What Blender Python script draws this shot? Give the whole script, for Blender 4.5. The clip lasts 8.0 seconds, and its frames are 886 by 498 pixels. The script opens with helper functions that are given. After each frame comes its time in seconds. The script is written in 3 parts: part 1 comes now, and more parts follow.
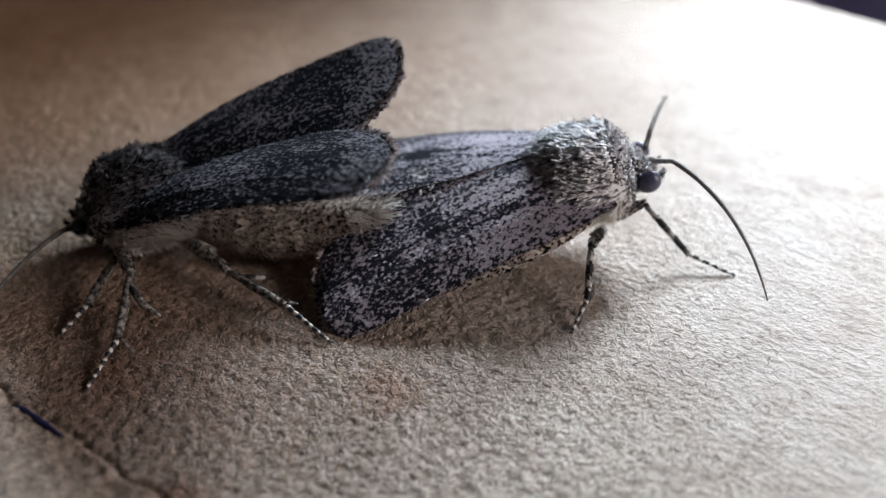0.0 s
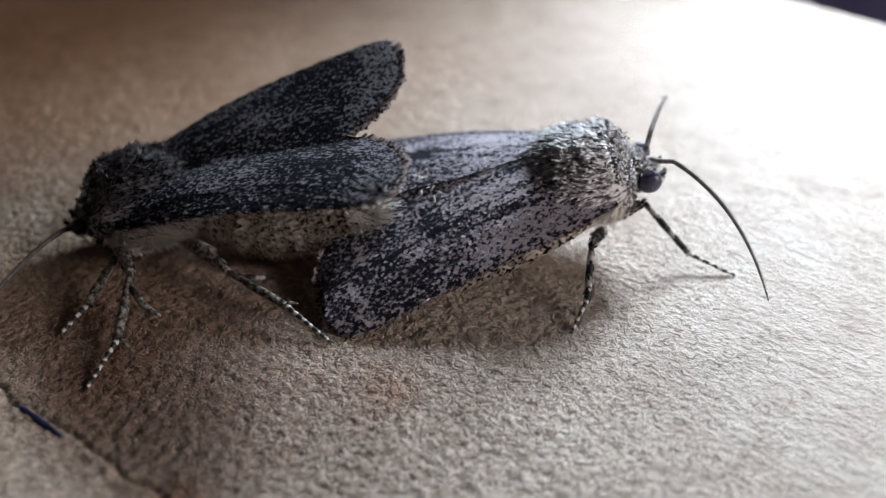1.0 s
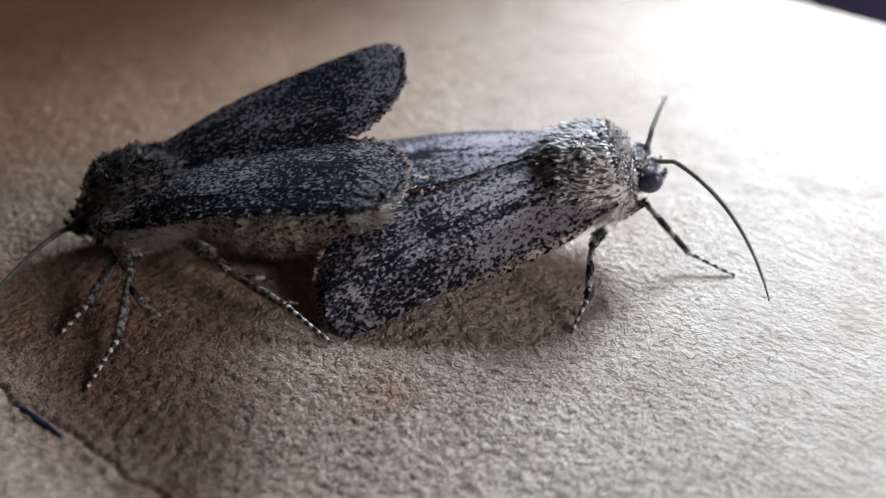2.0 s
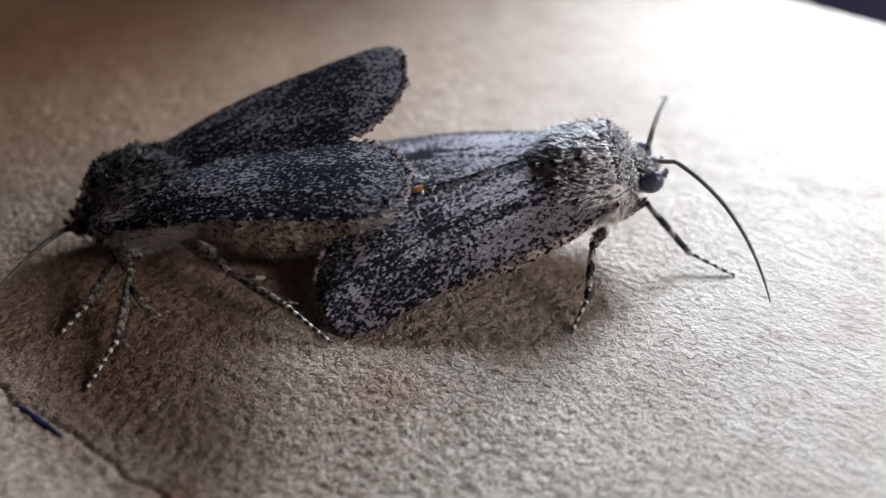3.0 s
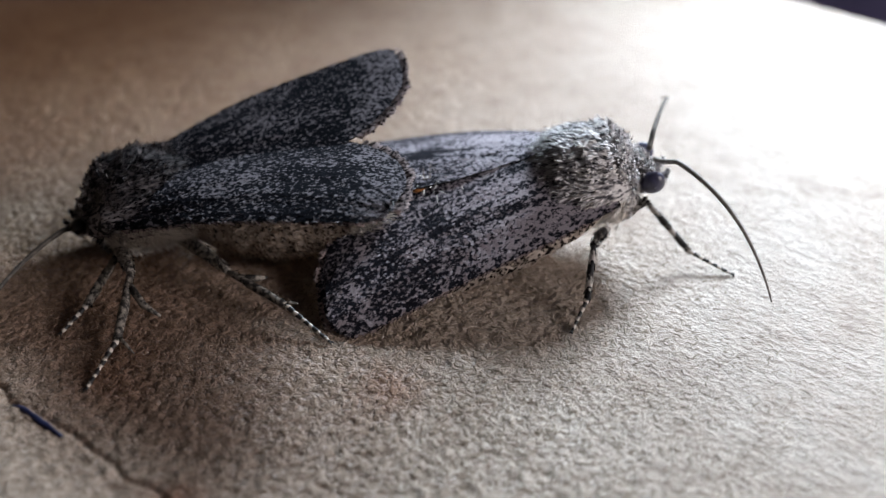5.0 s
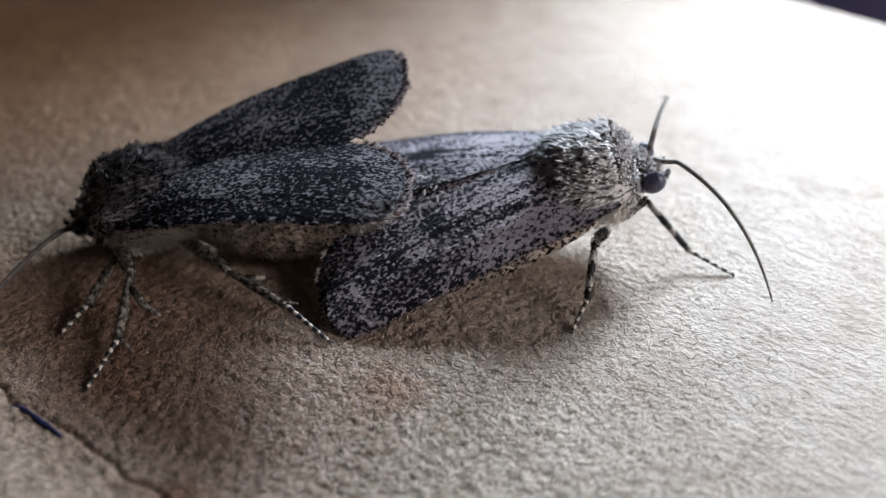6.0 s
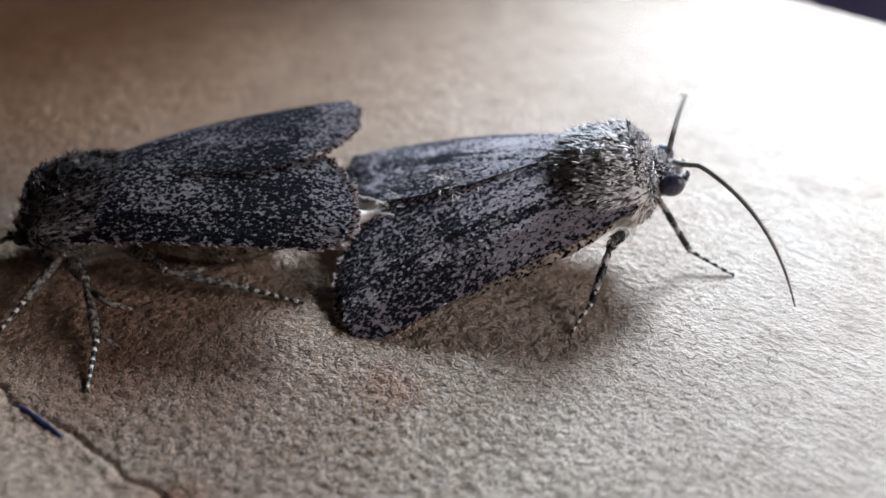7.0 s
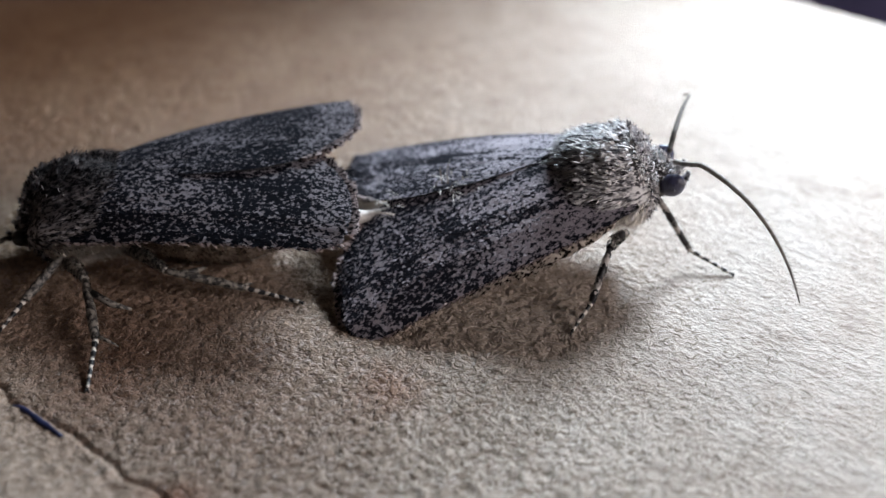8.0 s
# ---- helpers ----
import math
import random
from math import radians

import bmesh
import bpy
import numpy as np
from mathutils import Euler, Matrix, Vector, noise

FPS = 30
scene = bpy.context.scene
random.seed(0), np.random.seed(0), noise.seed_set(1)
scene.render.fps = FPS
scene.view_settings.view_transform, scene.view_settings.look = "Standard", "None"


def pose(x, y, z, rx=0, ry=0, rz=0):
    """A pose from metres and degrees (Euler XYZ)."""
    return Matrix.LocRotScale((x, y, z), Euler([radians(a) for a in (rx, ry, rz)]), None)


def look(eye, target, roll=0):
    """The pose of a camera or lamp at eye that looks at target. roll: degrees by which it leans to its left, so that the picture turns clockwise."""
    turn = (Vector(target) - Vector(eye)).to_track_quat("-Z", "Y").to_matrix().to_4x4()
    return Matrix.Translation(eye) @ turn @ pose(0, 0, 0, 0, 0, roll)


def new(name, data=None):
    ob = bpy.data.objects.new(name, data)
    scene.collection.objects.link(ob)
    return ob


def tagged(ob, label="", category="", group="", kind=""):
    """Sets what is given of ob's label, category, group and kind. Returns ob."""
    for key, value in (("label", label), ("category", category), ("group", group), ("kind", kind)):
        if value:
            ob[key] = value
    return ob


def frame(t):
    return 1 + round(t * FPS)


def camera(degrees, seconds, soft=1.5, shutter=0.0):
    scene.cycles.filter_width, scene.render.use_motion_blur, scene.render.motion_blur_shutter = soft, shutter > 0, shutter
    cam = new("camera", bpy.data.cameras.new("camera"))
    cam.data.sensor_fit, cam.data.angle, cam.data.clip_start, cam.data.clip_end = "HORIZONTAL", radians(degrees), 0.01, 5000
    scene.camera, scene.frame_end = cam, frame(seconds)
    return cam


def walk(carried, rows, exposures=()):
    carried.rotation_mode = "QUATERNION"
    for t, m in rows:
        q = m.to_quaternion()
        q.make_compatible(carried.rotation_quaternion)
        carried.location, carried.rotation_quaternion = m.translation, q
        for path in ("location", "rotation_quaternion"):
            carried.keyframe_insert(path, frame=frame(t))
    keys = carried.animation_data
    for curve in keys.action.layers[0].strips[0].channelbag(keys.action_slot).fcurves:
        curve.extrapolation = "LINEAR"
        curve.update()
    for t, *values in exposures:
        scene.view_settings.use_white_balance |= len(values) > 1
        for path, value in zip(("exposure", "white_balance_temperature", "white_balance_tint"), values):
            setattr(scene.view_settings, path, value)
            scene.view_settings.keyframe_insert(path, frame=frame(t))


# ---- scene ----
MM = 0.001

# ---- camera: it stands still a hand's width from the moths ----
cam = camera(50, 8.0, soft=1.2, shutter=2.0)
cam.data.dof.use_dof, cam.data.dof.focus_distance, cam.data.dof.aperture_fstop = True, 46.0 * MM, 30
EYE = (0.0, -43.0 * MM, 30.1 * MM)
walk(cam, [(0.0, look(EYE, (0, 0, 0))), (8.0, look(EYE, (0, 0, 0)))])

# ---- light: an unseen small lamp behind the moths, a fill lamp in an added window across the room, the sky outside ----
world = bpy.data.worlds.new("sky")
scene.world = world
world.use_nodes = True
sky = world.node_tree.nodes.new("ShaderNodeTexSky")
sky.sky_type, sky.sun_disc = "NISHITA", False
sky.sun_elevation, sky.sun_rotation = radians(20), radians(100)
world.node_tree.nodes["Background"].inputs["Strength"].default_value = 0.1
world.node_tree.links.new(sky.outputs["Color"], world.node_tree.nodes["Background"].inputs["Color"])


def area_lamp(name, eye, target, size, watts, colour, spread=180):
    data = bpy.data.lights.new(name, "AREA")
    data.shape, data.size, data.energy, data.color = "DISK", size, watts, colour
    data.spread = radians(spread)
    ob = new(name, data)
    ob.matrix_world = look(eye, target)
    return ob


area_lamp("small_lamp", (42 * MM, 65 * MM, 52 * MM), (49 * MM, -9 * MM, 0), 30 * MM, 0.142, (0.74, 0.875, 1.0), 110)
# unseen fill lamp, added to brighten the moths' near sides
area_lamp("added_fill_light", (0.73, -0.27, 0.32), (0, 0, 0), 0.34, 3.7, (0.97, 0.91, 0.94))
scene.view_settings.exposure = 0.0


# ---- materials ----
def material(name, rough=0.7, metal=0.0, sheen=0.0):
    m = bpy.data.materials.new(name)
    m.use_nodes = True
    b = m.node_tree.nodes["Principled BSDF"]
    b.inputs["Roughness"].default_value, b.inputs["Metallic"].default_value = rough, metal
    b.inputs["Sheen Weight"].default_value = sheen
    return m, m.node_tree.nodes, m.node_tree.links, b


def ramp(nodes, stops):
    r = nodes.new("ShaderNodeValToRGB")
    e = r.color_ramp.elements
    while len(e) < len(stops):
        e.new(0.5)
    for k, (p, c) in zip(e, stops):
        k.position, k.color = p, (*c, 1)
    return r


def noise_node(nodes, links, coords, scale, detail=3.0, rough=0.55, stretch=(1, 1, 1), shift=0.0):
    mp = nodes.new("ShaderNodeMapping")
    mp.inputs["Scale"].default_value = stretch
    mp.inputs["Location"].default_value = (shift, shift * 0.7, 0)
    n = nodes.new("ShaderNodeTexNoise")
    n.inputs["Scale"].default_value, n.inputs["Detail"].default_value = scale, detail
    n.inputs["Roughness"].default_value = rough
    links.new(coords, mp.inputs["Vector"])
    links.new(mp.outputs["Vector"], n.inputs["Vector"])
    return n.outputs["Fac"]


def maths(nodes, links, kind, a, b, c=None):
    n = nodes.new("ShaderNodeMath")
    n.operation = kind
    for i, v in enumerate((a, b, c)):
        if v is None:
            continue
        if isinstance(v, (int, float)):
            n.inputs[i].default_value = v
        else:
            links.new(v, n.inputs[i])
    return n.outputs[0]


def mixed(nodes, links, fac, a, b, kind="MIX"):
    n = nodes.new("ShaderNodeMix")
    n.data_type, n.blend_type = "RGBA", kind
    for key, v in ((0, fac), (6, a), (7, b)):
        if isinstance(v, (int, float)):
            n.inputs[key].default_value = v
        elif isinstance(v, tuple):
            n.inputs[key].default_value = (*v, 1)
        else:
            links.new(v, n.inputs[key])
    return n.outputs[2]


def bump(nodes, links, bsdf, height, dist, strength=1.0):
    b = nodes.new("ShaderNodeBump")
    b.inputs["Distance"].default_value, b.inputs["Strength"].default_value = dist, strength
    links.new(height, b.inputs["Height"])
    links.new(b.outputs["Normal"], bsdf.inputs["Normal"])


def object_coords(nodes):
    return nodes.new("ShaderNodeTexCoord").outputs["Object"]


def stained_and_shaded(nodes, links, co, mid, col):
    """Rusty stains that soak the sheet and its fibres, with shade and warm light painted in as broad brown and tan
    patches.
    """
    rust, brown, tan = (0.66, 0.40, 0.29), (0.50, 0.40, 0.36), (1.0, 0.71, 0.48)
    # shade painted in brown at the near left, warm light in tan far left
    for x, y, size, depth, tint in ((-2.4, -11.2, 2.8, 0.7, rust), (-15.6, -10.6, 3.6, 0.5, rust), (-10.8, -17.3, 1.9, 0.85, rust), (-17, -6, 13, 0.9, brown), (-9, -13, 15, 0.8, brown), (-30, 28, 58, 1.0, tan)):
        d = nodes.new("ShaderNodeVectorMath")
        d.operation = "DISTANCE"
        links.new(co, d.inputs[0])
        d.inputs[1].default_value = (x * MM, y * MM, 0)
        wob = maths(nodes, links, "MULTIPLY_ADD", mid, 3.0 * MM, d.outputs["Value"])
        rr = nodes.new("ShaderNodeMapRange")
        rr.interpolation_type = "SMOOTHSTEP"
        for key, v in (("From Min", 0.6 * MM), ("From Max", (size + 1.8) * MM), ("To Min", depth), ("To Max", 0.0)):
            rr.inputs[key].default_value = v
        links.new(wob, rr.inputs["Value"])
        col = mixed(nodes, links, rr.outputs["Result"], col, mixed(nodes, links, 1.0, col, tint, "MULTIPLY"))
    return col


def cardboard_material():
    m, nodes, links, b = material("pulp_cardboard", 0.36)
    b.inputs["Specular IOR Level"].default_value = 0.95
    co = object_coords(nodes)
    fine = noise_node(nodes, links, co, 3600, 4, 0.6, (0.7, 1.3, 1))
    mid = noise_node(nodes, links, co, 420, 4, 0.6)
    big = noise_node(nodes, links, co, 90, 3, 0.5)
    r1 = ramp(nodes, [(0.25, (0.33, 0.265, 0.21)), (0.5, (0.475, 0.395, 0.33)), (0.75, (0.61, 0.53, 0.46))])
    links.new(fine, r1.inputs["Fac"])
    r2 = ramp(nodes, [(0.36, (0.82, 0.775, 0.74)), (0.6, (1.0, 1.0, 1.0))])
    links.new(mid, r2.inputs["Fac"])
    r3 = ramp(nodes, [(0.35, (0.87, 0.82, 0.785)), (0.65, (1.0, 1.0, 1.0))])
    links.new(big, r3.inputs["Fac"])
    col = mixed(nodes, links, 1.0, r1.outputs["Color"], r2.outputs["Color"], "MULTIPLY")
    col = mixed(nodes, links, 1.0, col, r3.outputs["Color"], "MULTIPLY")
    col = stained_and_shaded(nodes, links, co, mid, col)
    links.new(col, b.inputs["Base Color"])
    rel = noise_node(nodes, links, co, 3800, 6, 0.7, (0.9, 1.1, 1), 3.0)
    # short wrinkles that run aslant over the open half
    turn = nodes.new("ShaderNodeMapping")
    turn.vector_type = "POINT"
    turn.inputs["Rotation"].default_value = (0, 0, radians(40))
    links.new(co, turn.inputs["Vector"])
    wrinkle = noise_node(nodes, links, turn.outputs["Vector"], 1700, 2, 0.5, (1.1, 2.1, 1), 7.0)
    sx = nodes.new("ShaderNodeSeparateXYZ")
    links.new(co, sx.inputs[0])
    open_half = nodes.new("ShaderNodeMapRange")
    for key, v in (("From Min", -2 * MM), ("From Max", 12 * MM), ("To Min", 0.2), ("To Max", 0.72)):
        open_half.inputs[key].default_value = v
    links.new(sx.outputs["X"], open_half.inputs["Value"])
    height = maths(nodes, links, "MULTIPLY_ADD", maths(nodes, links, "MULTIPLY", wrinkle, open_half.outputs["Result"]), 1.1, rel)
    grain = noise_node(nodes, links, co, 3100, 1, 0.4, (1, 1, 1), 11.0)
    pits = nodes.new("ShaderNodeMapRange")
    pits.interpolation_type = "SMOOTHSTEP"
    for key, v in (("From Min", 0.36), ("From Max", 0.58), ("To Min", 0.0), ("To Max", 0.55)):
        pits.inputs[key].default_value = v
    links.new(grain, pits.inputs["Value"])
    height = maths(nodes, links, "MULTIPLY_ADD", pits.outputs["Result"], maths(nodes, links, "SUBTRACT", 1.05, maths(nodes, links, "MULTIPLY", open_half.outputs["Result"], 1.35)), height)
    bump(nodes, links, b, height, 0.2 * MM, 1.0)
    return m


def fibre_material():
    m, nodes, links, b = material("paper_fibre", 0.85)
    b.inputs["Specular IOR Level"].default_value = 0.15
    g = nodes.new("ShaderNodeNewGeometry")
    r = ramp(nodes, [(0.0, (0.24, 0.20, 0.155)), (0.5, (0.42, 0.355, 0.295)), (1.0, (0.60, 0.52, 0.455))])
    links.new(g.outputs["Random Per Island"], r.inputs["Fac"])
    co = object_coords(nodes)
    links.new(stained_and_shaded(nodes, links, co, noise_node(nodes, links, co, 420, 4, 0.6), r.outputs["Color"]), b.inputs["Base Color"])
    return m


def soft_step(nodes, links, value, low, high, a, b):
    """A smooth ramp from a at low to b at high."""
    r = nodes.new("ShaderNodeMapRange")
    r.interpolation_type = "SMOOTHSTEP"
    for key, v in (("From Min", low), ("From Max", high), ("To Min", a), ("To Max", b)):
        r.inputs[key].default_value = v
    links.new(value, r.inputs["Value"])
    return r.outputs["Result"]


def scale_material(name, dark, mid, pale, cut=0.5, streak=1.0, spread=0.75, sheen=0.0, patch=0.55, mottle=0.0, grain=(0.8, 1.0, 1.0), marked=0.0, bands=(), lines=0.0, spots=(), edge=0.0):
    """Flat scales, dark and pale ones mingled, gathered into specks, streaks along x and patches.
    A marked wing has bands across it, dark lines along its veins, spots, and a jagged pale line before its outer edge."""
    m, nodes, links, b = material(name, 0.7, 0.0, sheen)
    b.inputs["Specular IOR Level"].default_value = 0.1
    co = object_coords(nodes)
    g = nodes.new("ShaderNodeNewGeometry")

    def add(v, w, share, centre=0.5):
        return maths(nodes, links, "MULTIPLY_ADD", maths(nodes, links, "SUBTRACT", w, centre), share, v)

    st = noise_node(nodes, links, co, 2300, 2, 0.5, (0.28, 1.5, 1.0))
    pt = noise_node(nodes, links, co, 330, 2, 0.5, (0.7, 1.2, 1.0), 5.0)
    v = maths(nodes, links, "MULTIPLY_ADD", g.outputs["Random Per Island"], spread, 0.5 - spread / 2)
    v = add(v, st, 1.5 * streak)
    v = add(v, pt, 2 * patch)
    if mottle:
        v = add(v, noise_node(nodes, links, co, 5400, 1, 0.5, grain, 2.0), mottle)
    if marked:
        sx = nodes.new("ShaderNodeSeparateXYZ")
        links.new(co, sx.inputs[0])
        across = maths(nodes, links, "ABSOLUTE", sx.outputs["Y"], 0.0)
        # distance from the root, bent to follow the rounded outer edge
        out = maths(nodes, links, "MULTIPLY_ADD", maths(nodes, links, "MULTIPLY", across, across), 55.0, maths(nodes, links, "MULTIPLY", sx.outputs["X"], -1.0))
        jag = noise_node(nodes, links, co, 900, 2, 0.5, (0.3, 1.0, 0.3), 4.0)
        band = nodes.new("ShaderNodeFloatCurve")
        pts = band.mapping.curves[0].points
        pts[0].location, pts[1].location = bands[0], bands[-1]
        for p in bands[1:-1]:
            pts.new(*p)
        links.new(maths(nodes, links, "MULTIPLY_ADD", maths(nodes, links, "MULTIPLY_ADD", jag, 2.4 * MM, out), 1 / (16 * MM), -1.2 / 16), band.inputs["Value"])
        v = add(v, band.outputs["Value"], marked)
        vein = noise_node(nodes, links, co, 620, 0, 0.4, (0.05, 1.0, 0.1), 9.0)
        v = maths(nodes, links, "ADD", v, soft_step(nodes, links, maths(nodes, links, "ABSOLUTE", maths(nodes, links, "SUBTRACT", vein, 0.5), 0.0), 0.012, 0.04, -lines, 0.0))
        far = maths(nodes, links, "ABSOLUTE", maths(nodes, links, "ADD", maths(nodes, links, "MULTIPLY_ADD", jag, 3.0 * MM, out), -15.3 * MM), 0.0)
        v = maths(nodes, links, "ADD", v, soft_step(nodes, links, far, 0.05 * MM, 0.30 * MM, edge, 0.0))
        dash = maths(nodes, links, "FRACT", maths(nodes, links, "MULTIPLY_ADD", jag, 3.0, maths(nodes, links, "MULTIPLY", sx.outputs["X"], 1 / (1.15 * MM))), 0.0)
        dash = soft_step(nodes, links, dash, 0.62, 0.78, -0.16, 0.22)
        v = maths(nodes, links, "MULTIPLY_ADD", dash, soft_step(nodes, links, across, 0.10 * MM, 0.30 * MM, 1.0, 0.0), v)
        place = nodes.new("ShaderNodeCombineXYZ")
        links.new(sx.outputs["X"], place.inputs[0])
        links.new(across, place.inputs[1])
        for u, w, size, share in spots:
            d = nodes.new("ShaderNodeVectorMath")
            d.operation = "DISTANCE"
            links.new(place.outputs[0], d.inputs[0])
            d.inputs[1].default_value = (-u * MM, w * MM, 0)
            v = maths(nodes, links, "ADD", v, soft_step(nodes, links, maths(nodes, links, "MULTIPLY_ADD", jag, 0.9 * MM, d.outputs["Value"]), 0.5 * MM, (size + 0.5) * MM, share, 0.0))
    r = ramp(nodes, [(cut - 0.13, dark), (cut + 0.02, mid), (cut + 0.17, pale)])
    links.new(v, r.inputs["Fac"])
    links.new(r.outputs["Color"], b.inputs["Base Color"])
    return m


def plain_material(name, a, b_, scale, rough=0.6, relief=0.0, metal=0.0, edge=0.15):
    m, nodes, links, b = material(name, rough, metal)
    co = object_coords(nodes)
    n = noise_node(nodes, links, co, scale, 4, 0.6)
    r = ramp(nodes, [(0.5 - edge, a), (0.5 + edge, b_)])
    links.new(n, r.inputs["Fac"])
    links.new(r.outputs["Color"], b.inputs["Base Color"])
    if relief:
        bump(nodes, links, b, n, relief, 0.6)
    return m


def banded_material(name, step, dark, pale, share):
    """Dark leg with pale rings at the end of each joint."""
    m, nodes, links, b = material(name, 0.5)
    co = object_coords(nodes)
    sx = nodes.new("ShaderNodeSeparateXYZ")
    links.new(co, sx.inputs[0])
    n = noise_node(nodes, links, co, 5000, 2, 0.5)
    x = maths(nodes, links, "MULTIPLY_ADD", n, 0.8 * step, sx.outputs["X"])
    f = maths(nodes, links, "FRACT", maths(nodes, links, "DIVIDE", x, step), 0.0)
    r = ramp(nodes, [(1 - share - 0.12, dark), (1 - share + 0.10, pale)])
    links.new(f, r.inputs["Fac"])
    links.new(r.outputs["Color"], b.inputs["Base Color"])
    return m


CARD = cardboard_material()
FIBRE = fibre_material()
SCALE_PALE = scale_material("grey_wing_scales", (0.018, 0.018, 0.026), (0.160, 0.148, 0.174), (0.48, 0.43, 0.475), 0.46, 0.2, 0.3, 0.0, 0.12, mottle=1.5, marked=0.7, lines=0.24, edge=0.24,
                            bands=((0.0, 0.72), (0.2, 0.69), (0.42, 0.62), (0.55, 0.45), (0.72, 0.34), (0.88, 0.34), (0.95, 0.30), (1.0, 0.28)),
                            spots=((10.0, 2.6, 1.2, 0.28), (8.7, 3.7, 1.3, -0.25), (5.0, 3.0, 1.6, 0.12)))
SCALE_DARK = scale_material("dark_wing_scales", (0.007, 0.008, 0.013), (0.039, 0.038, 0.048), (0.315, 0.287, 0.314), 0.53, 0.15, 0.28, 0.0, 0.12, mottle=1.5, marked=0.6, lines=0.12, edge=0.12,
                            bands=((0.0, 0.47), (0.2, 0.49), (0.5, 0.50), (0.62, 0.42), (0.80, 0.36), (0.87, 0.42), (0.895, 0.64), (1.0, 0.70)),
                            spots=((7.2, 3.0, 1.3, 0.15), (10.5, 4.6, 1.0, 0.12)))
FUR_PALE = scale_material("grey_thorax_fur", (0.075, 0.072, 0.08), (0.40, 0.38, 0.39), (0.74, 0.71, 0.71), 0.375, 0.3, 0.18, 0.0, 0.15, mottle=1.6, grain=(0.26, 0.9, 0.9))
FUR_DARK = scale_material("dark_thorax_fur", (0.008, 0.008, 0.010), (0.060, 0.056, 0.064), (0.29, 0.265, 0.27), 0.41, 0.2, 0.2, 0.0, 0.25, mottle=1.6, grain=(0.5, 0.9, 0.9))
FUR_CHEST = scale_material("buff_chest_fur", (0.28, 0.24, 0.21), (0.62, 0.57, 0.52), (0.82, 0.77, 0.72), 0.32, 0.3, 0.5, 0.0, 0.2)
FUR_BELLY = scale_material("speckled_belly_scales", (0.02, 0.015, 0.014), (0.46, 0.375, 0.31), (0.68, 0.585, 0.51), 0.47, 0.1, 0.3, 0.0, 0.1, mottle=1.7)
SKIN = plain_material("dark_wing_membrane", (0.010, 0.009, 0.011), (0.032, 0.029, 0.033), 900, 0.6)
BODY = plain_material("dark_body_skin", (0.03, 0.027, 0.027), (0.10, 0.09, 0.085), 1200, 0.7)
BUFF = plain_material("buff_body_skin", (0.17, 0.13, 0.105), (0.36, 0.29, 0.24), 1200, 0.75)
TISSUE = plain_material("pale_tissue", (0.46, 0.41, 0.37), (0.78, 0.72, 0.67), 2600, 0.6, edge=0.1)
# the grey antenna colour has the light on the near one painted in
HORN_LIT = plain_material("lit_grey_brown_antenna", (0.19, 0.172, 0.158), (0.40, 0.365, 0.335), 3000, 0.85)
HORN_DARK = plain_material("dark_brown_antenna", (0.04, 0.034, 0.03), (0.13, 0.112, 0.098), 3000, 0.85)
LEG = scale_material("speckled_leg_scales", (0.015, 0.014, 0.016), (0.16, 0.145, 0.14), (0.46, 0.43, 0.40), 0.50, 0.3, 0.5, 0.0, 0.15)
SHIN = banded_material("ringed_shin", 1.5 * MM, (0.014, 0.012, 0.015), (0.55, 0.50, 0.47), 0.30)
LEG_PALE = scale_material("pale_leg_scales", (0.035, 0.032, 0.032), (0.30, 0.275, 0.25), (0.58, 0.54, 0.49), 0.46, 0.2, 0.4, 0.0, 0.15, mottle=1.4)
SHIN_PALE = plain_material("pale_mottled_shin", (0.025, 0.022, 0.021), (0.27, 0.24, 0.21), 3800, 0.6, edge=0.06)
FRINGE = scale_material("ragged_wing_fringe", (0.02, 0.016, 0.018), (0.20, 0.155, 0.155), (0.46, 0.37, 0.36), 0.44, 0.2, 0.3, 0.0, 0.1, mottle=1.6)
TARSUS = banded_material("ringed_tarsus", 0.52 * MM, (0.012, 0.011, 0.013), (0.66, 0.60, 0.54), 0.32)
AMBER = plain_material("amber_tissue", (0.34, 0.12, 0.035), (0.62, 0.27, 0.085), 3000, 0.4)
BLUE = plain_material("dark_blue_surface", (0.08, 0.075, 0.16), (0.12, 0.105, 0.22), 60, 0.6)
INKBLUE = plain_material("blue_black_ink", (0.006, 0.008, 0.03), (0.012, 0.016, 0.07), 900, 0.5)
WALL = plain_material("taupe_wall", (0.19, 0.17, 0.15), (0.24, 0.215, 0.19), 6, 0.85)


def eye_material(name, low, high):
    m, nodes, links, b = material(name, 0.28)
    co = object_coords(nodes)
    v = nodes.new("ShaderNodeTexVoronoi")
    v.inputs["Scale"].default_value = 14000
    links.new(co, v.inputs["Vector"])
    n = noise_node(nodes, links, co, 1800, 2)
    r = ramp(nodes, [(0.3, low), (0.7, high)])
    links.new(n, r.inputs["Fac"])
    links.new(r.outputs["Color"], b.inputs["Base Color"])
    bump(nodes, links, b, v.outputs["Distance"], 0.02 * MM, 0.5)
    return m


EYEBALL = eye_material("violet_grey_compound_eye", (0.022, 0.022, 0.04), (0.07, 0.068, 0.13))
EYE_BLACK = eye_material("black_compound_eye", (0.006, 0.006, 0.007), (0.015, 0.014, 0.016))


